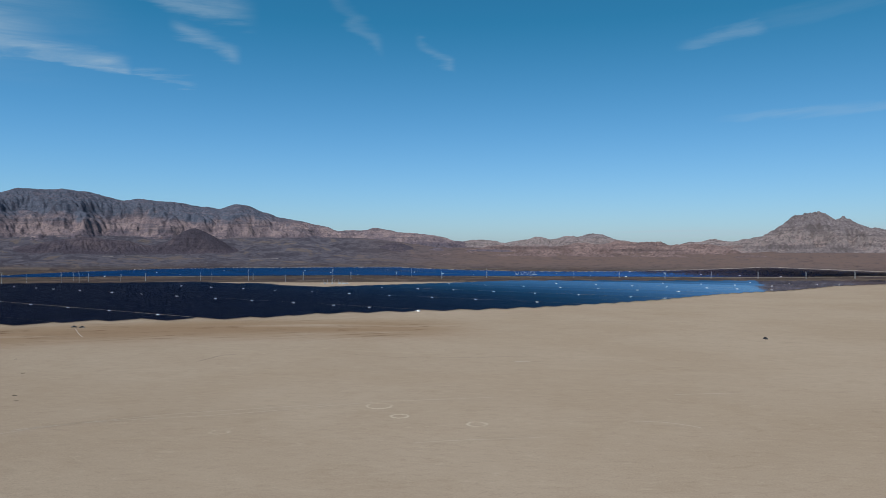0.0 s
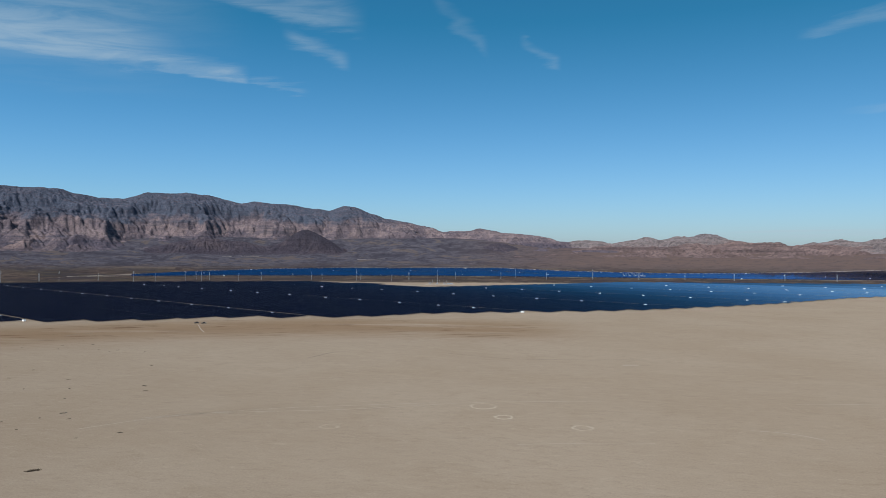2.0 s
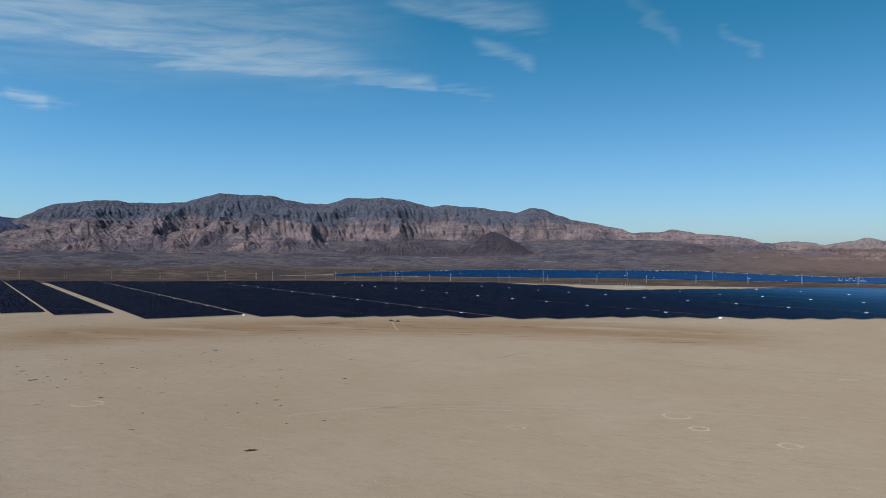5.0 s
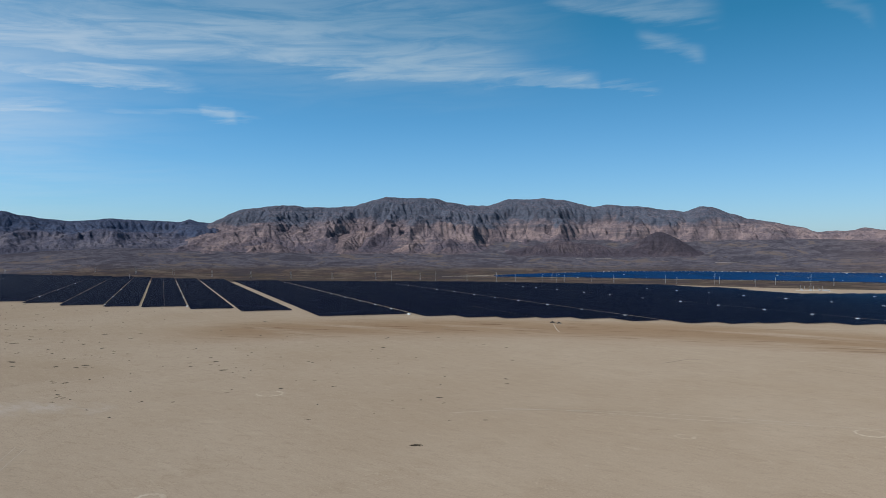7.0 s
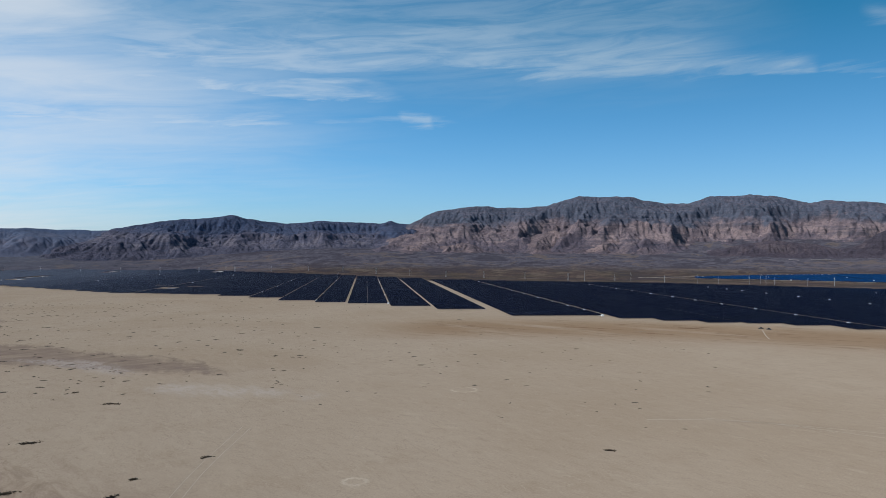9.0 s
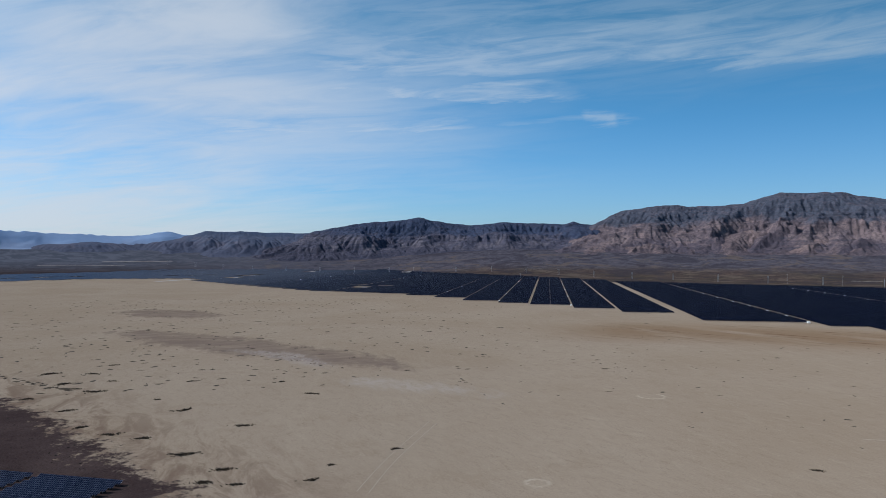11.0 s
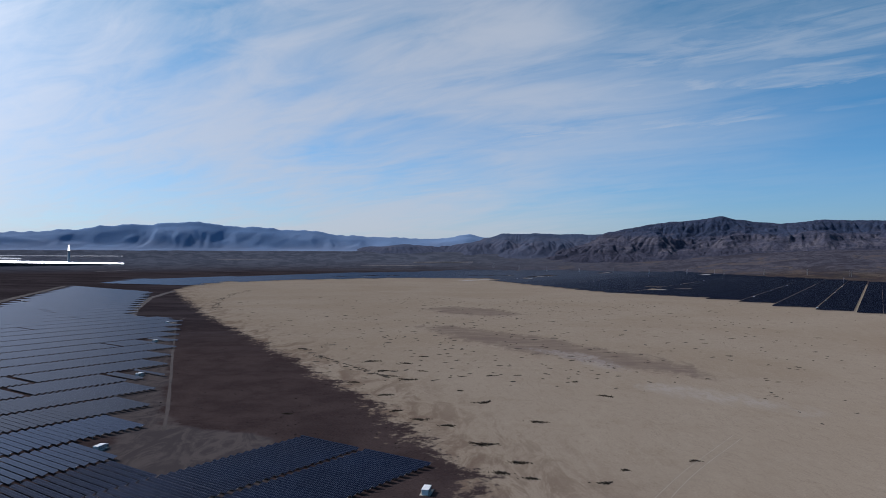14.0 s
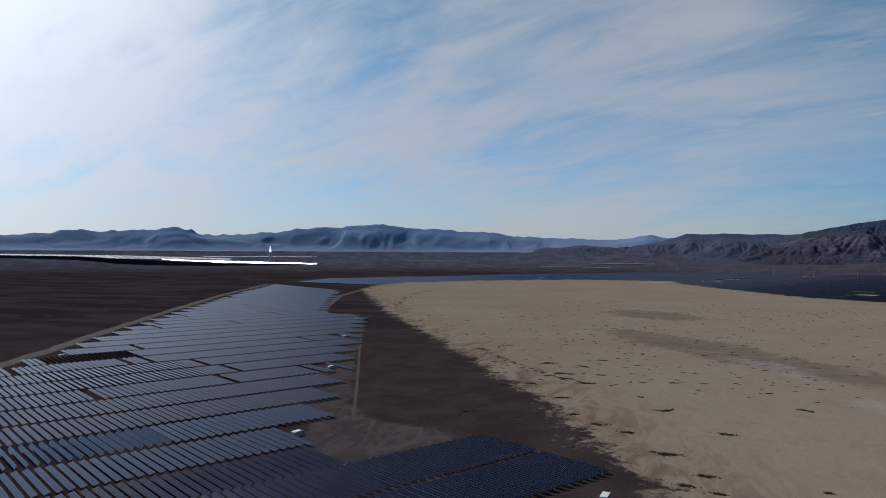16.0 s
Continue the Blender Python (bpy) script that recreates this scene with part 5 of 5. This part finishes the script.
def scatter(name, places, size, flat, mat, label, category, seed):
    """Many small low clumps in one mesh."""
    rng = np.random.default_rng(seed)
    n = len(places)
    ring = 6
    a = np.arange(ring) / ring * 2 * np.pi
    s = np.broadcast_to(size, n) * rng.uniform(0.5, 1.3, n)
    turn = rng.normal(0, 0.8, n) + np.arctan2(places[:, 1], places[:, 0]) + np.pi / 2
    rad = rng.uniform(0.6, 1.2, (n, ring))
    lx, ly = np.cos(a) * rad * s[:, None], np.sin(a) * rad * s[:, None] * rng.uniform(0.25, 0.6, n)[:, None]
    ca, sa = np.cos(turn)[:, None], np.sin(turn)[:, None]
    verts = np.zeros((n, ring + 2, 3))
    verts[:, :ring, 0], verts[:, :ring, 1] = lx * ca - ly * sa, lx * sa + ly * ca
    verts[:, :ring, 2] = rng.uniform(-0.05, 0.12, (n, ring)) * flat
    verts[:, ring, 0], verts[:, ring, 1] = (ca * s[:, None] * 0.3)[:, 0], (sa * s[:, None] * 0.3)[:, 0]
    verts[:, ring + 1, 0], verts[:, ring + 1, 1] = -(ca * s[:, None] * 0.3)[:, 0], -(sa * s[:, None] * 0.3)[:, 0]
    verts[:, ring:, 2] = rng.uniform(0.4, 1.0, (n, 2)) * flat
    verts[:, :, :2] += places[:, None, :]
    verts[:, :, 2] += terrain(places[:, 0], places[:, 1])[:, None]
    faces = []
    for k in range(ring):
        b = (k + 1) % ring
        faces.append((k, b, ring if k < 2 or k == 5 else ring + 1))
    faces += [(2, ring, ring + 1), (5, ring + 1, ring)]
    faces = (np.arange(n)[:, None, None] * (ring + 2) + np.array(faces)).reshape(-1, 3)
    return tagged(mesh_object(name, verts.reshape(-1, 3), faces, mat), label, category, kind="stuff")


rng = np.random.default_rng(8)
az, dist = np.radians(rng.normal(84, 13, 2000)), rng.uniform(540, 1600, 2000)
some = np.stack([-np.sin(az) * dist, np.cos(az) * dist], 1)
some = some[signed_distance(PLAYA, some[:, 0], some[:, 1]) > 8][:820]
scatter("brush_scatter", some, rng.uniform(1.3, 4.8, len(some)), 0.5, MAT_BRUSH, "scattered small clumps of dead brush on clay", "dead brush", 3)
az, dist = np.radians(rng.uniform(30, 64, 110)), rng.uniform(430, 900, 110)
some = np.stack([-np.sin(az) * dist, np.cos(az) * dist], 1)
scatter("brush_scatter", some, rng.uniform(0.8, 3.2, len(some)), 0.35, MAT_BRUSH, "sparse low clumps of dead brush before the panels", "dead brush", 13)
line = np.array([(-760, -117), (-700, -92), (-667, -76), (-611, -41), (-576, -17)], float)
k = np.sort(rng.uniform(0, 4, 60))
drift = np.stack([np.interp(k, range(5), line[:, 0]), np.interp(k, range(5), line[:, 1])], 1) + rng.normal(0, 2.0, (60, 2))
line = np.array([(-1227, -338), (-1496, -398), (-1685, -423), (-1874, -424)], float)
k = np.sort(rng.uniform(0, 3, 120))
drift = np.concatenate([drift, np.stack([np.interp(k, range(4), line[:, 0]), np.interp(k, range(4), line[:, 1])], 1) + rng.normal(0, 5.0, (120, 2))])
scatter("brush_scatter", drift, 3.4, 0.5, MAT_BRUSH, "line of dead brush along a dry channel", "dead brush", 5)

# low desert shrubs on the brown soil and the fans
MAT_SHRUB = plain("desert_shrub", (0.020, 0.015, 0.012), 0.95, vary=0.4, scale=0.05)
az, dist = np.radians(rng.uniform(84, 137, 16000)), 330 * np.exp(rng.uniform(0, 2.4, 16000))
wild = np.stack([-np.sin(az) * dist, np.cos(az) * dist], 1)
free = (signed_distance(PLAYA, wild[:, 0], wild[:, 1]) < -6) & ~inside(FIELD_NEAR, wild[:, 0], wild[:, 1]) & (signed_distance(YARD, wild[:, 0], wild[:, 1]) < -2) & ~inside(FIELD_MAIN, wild[:, 0], wild[:, 1])
scatter("shrub_scatter", wild[free][::6], 0.8, 0.5, MAT_SHRUB, "low dark desert shrubs on brown soil", "shrubs", 9)
az, dist = np.radians(rng.uniform(-34, 100, 9000)), rng.uniform(2500, 3900, 9000)
wild = np.stack([-np.sin(az) * dist, np.cos(az) * dist], 1)
free = ~inside(FIELD_MAIN, wild[:, 0], wild[:, 1]) & ~inside(FIELD_FAR, wild[:, 0], wild[:, 1]) & (signed_distance(PLAYA, wild[:, 0], wild[:, 1]) < 0)
scatter("shrub_scatter", wild[free], 3.0, 1.0, MAT_SHRUB, "desert shrubs on the gravel fans", "shrubs", 10)


# ---- solar tower and its mirrors ----
MAT_CONCRETE = plain("pale_concrete", (0.55, 0.55, 0.55), 0.8)
MAT_MIRROR, _n = material("mirror_glass")
finish(_n, (0.62, 0.64, 0.67), 0.4, 1.0)
# darker copy of the mirror, which tones down the gleam of the belts
MAT_MIRROR_DULL, _n = material("dimmed_mirror_glass")
finish(_n, (0.085, 0.098, 0.122), 0.55, 1.0)
# emission stands in for the sunlight that the mirrors focus on the tower
MAT_GLOW, _n = material("glowing_receiver")
_n.add("ShaderNodeOutputMaterial", {"Surface": _n.add("ShaderNodeEmission", {"Color": (1.0, 0.98, 0.95, 1), "Strength": 1.6})})


def solar_tower(az, r):
    at = bearing(az, r)
    root = empty("solar_tower", (at.x, at.y, height(at.x, at.y)), az)
    bm = bmesh.new()
    rod(bm, (0, 0, 0), (0, 0, 56), 7.5, 5.0, 12)
    part("shaft", bm, MAT_CONCRETE, root, "pale tapered tower shaft")
    bm = bmesh.new()
    box(bm, 15, 15, 3, (0, 0, 52), 0.4)
    part("platform", bm, MAT_STEEL, root)
    bm = bmesh.new()
    rod(bm, (0, 0, 55), (0, 0, 74), 6.4, 5.0, 14)
    part("boiler", bm, MAT_GLOW, root, "boiler glowing white in focused sunlight")
    bm = bmesh.new()
    rod(bm, (0, 0, 74), (0, 0, 86), 3.0, 3.6, 14)
    part("receiver", bm, MAT_GLOW, root, "glowing white receiver")
    bm = bmesh.new()
    rod(bm, (0, 0, 86), (0, 0, 94), 3.4, 0.6, 14)
    part("cap", bm, MAT_STEEL, root)
    return tagged(root, "slender pale solar power tower with glowing receiver", "tower")


solar_tower(115.1, 4150)
SUN_WAY = bearing(SUN_BEARING, math.cos(radians(SUN_HEIGHT)), math.sin(radians(SUN_HEIGHT)))


def heliostats(name, a0, a1, near_r, deep, count, facing, label, seed, spread=0.03, size=(8.0, 3.6)):
    """Mirrors on the fan in a belt between two bearings; facing: 1 turned to the sun and the plain, 0 stowed backs up,
    their shade put in as dark paint.
    """
    rng = np.random.default_rng(seed)
    az = rng.uniform(a0, a1, count)
    k = (az - a0) / (a1 - a0)
    r = near_r[0] + (near_r[1] - near_r[0]) * k + rng.uniform(0, 1, count) * (deep[0] + (deep[1] - deep[0]) * k)
    x, y = -np.sin(np.radians(az)) * r, np.cos(np.radians(az)) * r
    z = terrain(x, y) + 3.0
    c = np.stack([x, y, z], 1)
    eye = np.array([0, 0, EYE]) - c
    eye /= np.linalg.norm(eye, axis=1)[:, None]
    nrm = eye + np.array(SUN_WAY) + rng.normal(0, spread, (count, 3)) if facing else np.array([0, 0, 1.0]) - 0.5 * eye + rng.normal(0, 0.05, (count, 3))
    nrm /= np.linalg.norm(nrm, axis=1)[:, None]
    side = np.cross(nrm, [0, 0, 1.0])
    side /= np.linalg.norm(side, axis=1)[:, None]
    up = np.cross(side, nrm)
    verts = np.stack([c + side * size[0] / 2 * i + up * size[1] / 2 * j + nrm * d for i, j, d in ((-1, -1, 0), (1, -1, 0), (1, 1, 0), (-1, 1, 0), (-1, -1, -0.3), (1, -1, -0.3), (1, 1, -0.3), (-1, 1, -0.3))], 1)
    quad = np.array([(0, 1, 2, 3), (7, 6, 5, 4), (0, 4, 5, 1), (1, 5, 6, 2), (2, 6, 7, 3), (3, 7, 4, 0)])
    faces = (np.arange(count)[:, None, None] * 8 + quad).reshape(-1, 4)
    return tagged(mesh_object(name, verts.reshape(-1, 3), faces, (MAT_MIRROR if spread < 0.04 else MAT_MIRROR_DULL) if facing else MAT_DARK), label, "heliostats", kind="stuff")


BRIGHT, BELT, BACKS = "field of mirrors blazing white in the sun", "long belt of pale sunlit mirrors", "rows of mirrors showing shaded backs, painted dark"
heliostats("heliostat_field", 111.6, 118.4, (4048, 4100), (26, 60), 1700, 1, BRIGHT, 1)
heliostats("heliostat_field", 118.4, 122.8, (4100, 4210), (60, 8), 900, 1, BRIGHT, 2)
heliostats("heliostat_field", 122.6, 126.0, (4240, 4255), (70, 95), 1000, 1, BELT, 3, 0.10)
heliostats("heliostat_field", 118.0, 122.6, (4215, 4250), (40, 62), 700, 1, BELT, 7, 0.10)
heliostats("heliostat_field", 126.0, 128.3, (4255, 4320), (95, 40), 600, 1, BELT, 4, 0.10)
heliostats("heliostat_field", 128.3, 138.0, (4320, 4390), (40, 26), 1500, 1, BELT, 5, 0.08)
heliostats("heliostat_field", 111.6, 120.0, (4316, 4322), (6, 6), 260, 1, "thin far belt of sunlit mirrors", 6, 0.07)
heliostats("heliostat_field", 113.0, 118.4, (4018, 3990), (22, 95), 1100, 0, BACKS, 8)
heliostats("heliostat_field", 118.4, 122.4, (3990, 4000), (95, 165), 1900, 0, BACKS, 9)
heliostats("heliostat_field", 122.4, 126.0, (4000, 4080), (165, 160), 1900, 0, BACKS, 10)
heliostats("heliostat_field", 126.0, 128.3, (4080, 4205), (160, 95), 1000, 0, BACKS, 11)
heliostats("heliostat_field", 128.3, 138.0, (4205, 4370), (95, 16), 2200, 0, BACKS, 12)
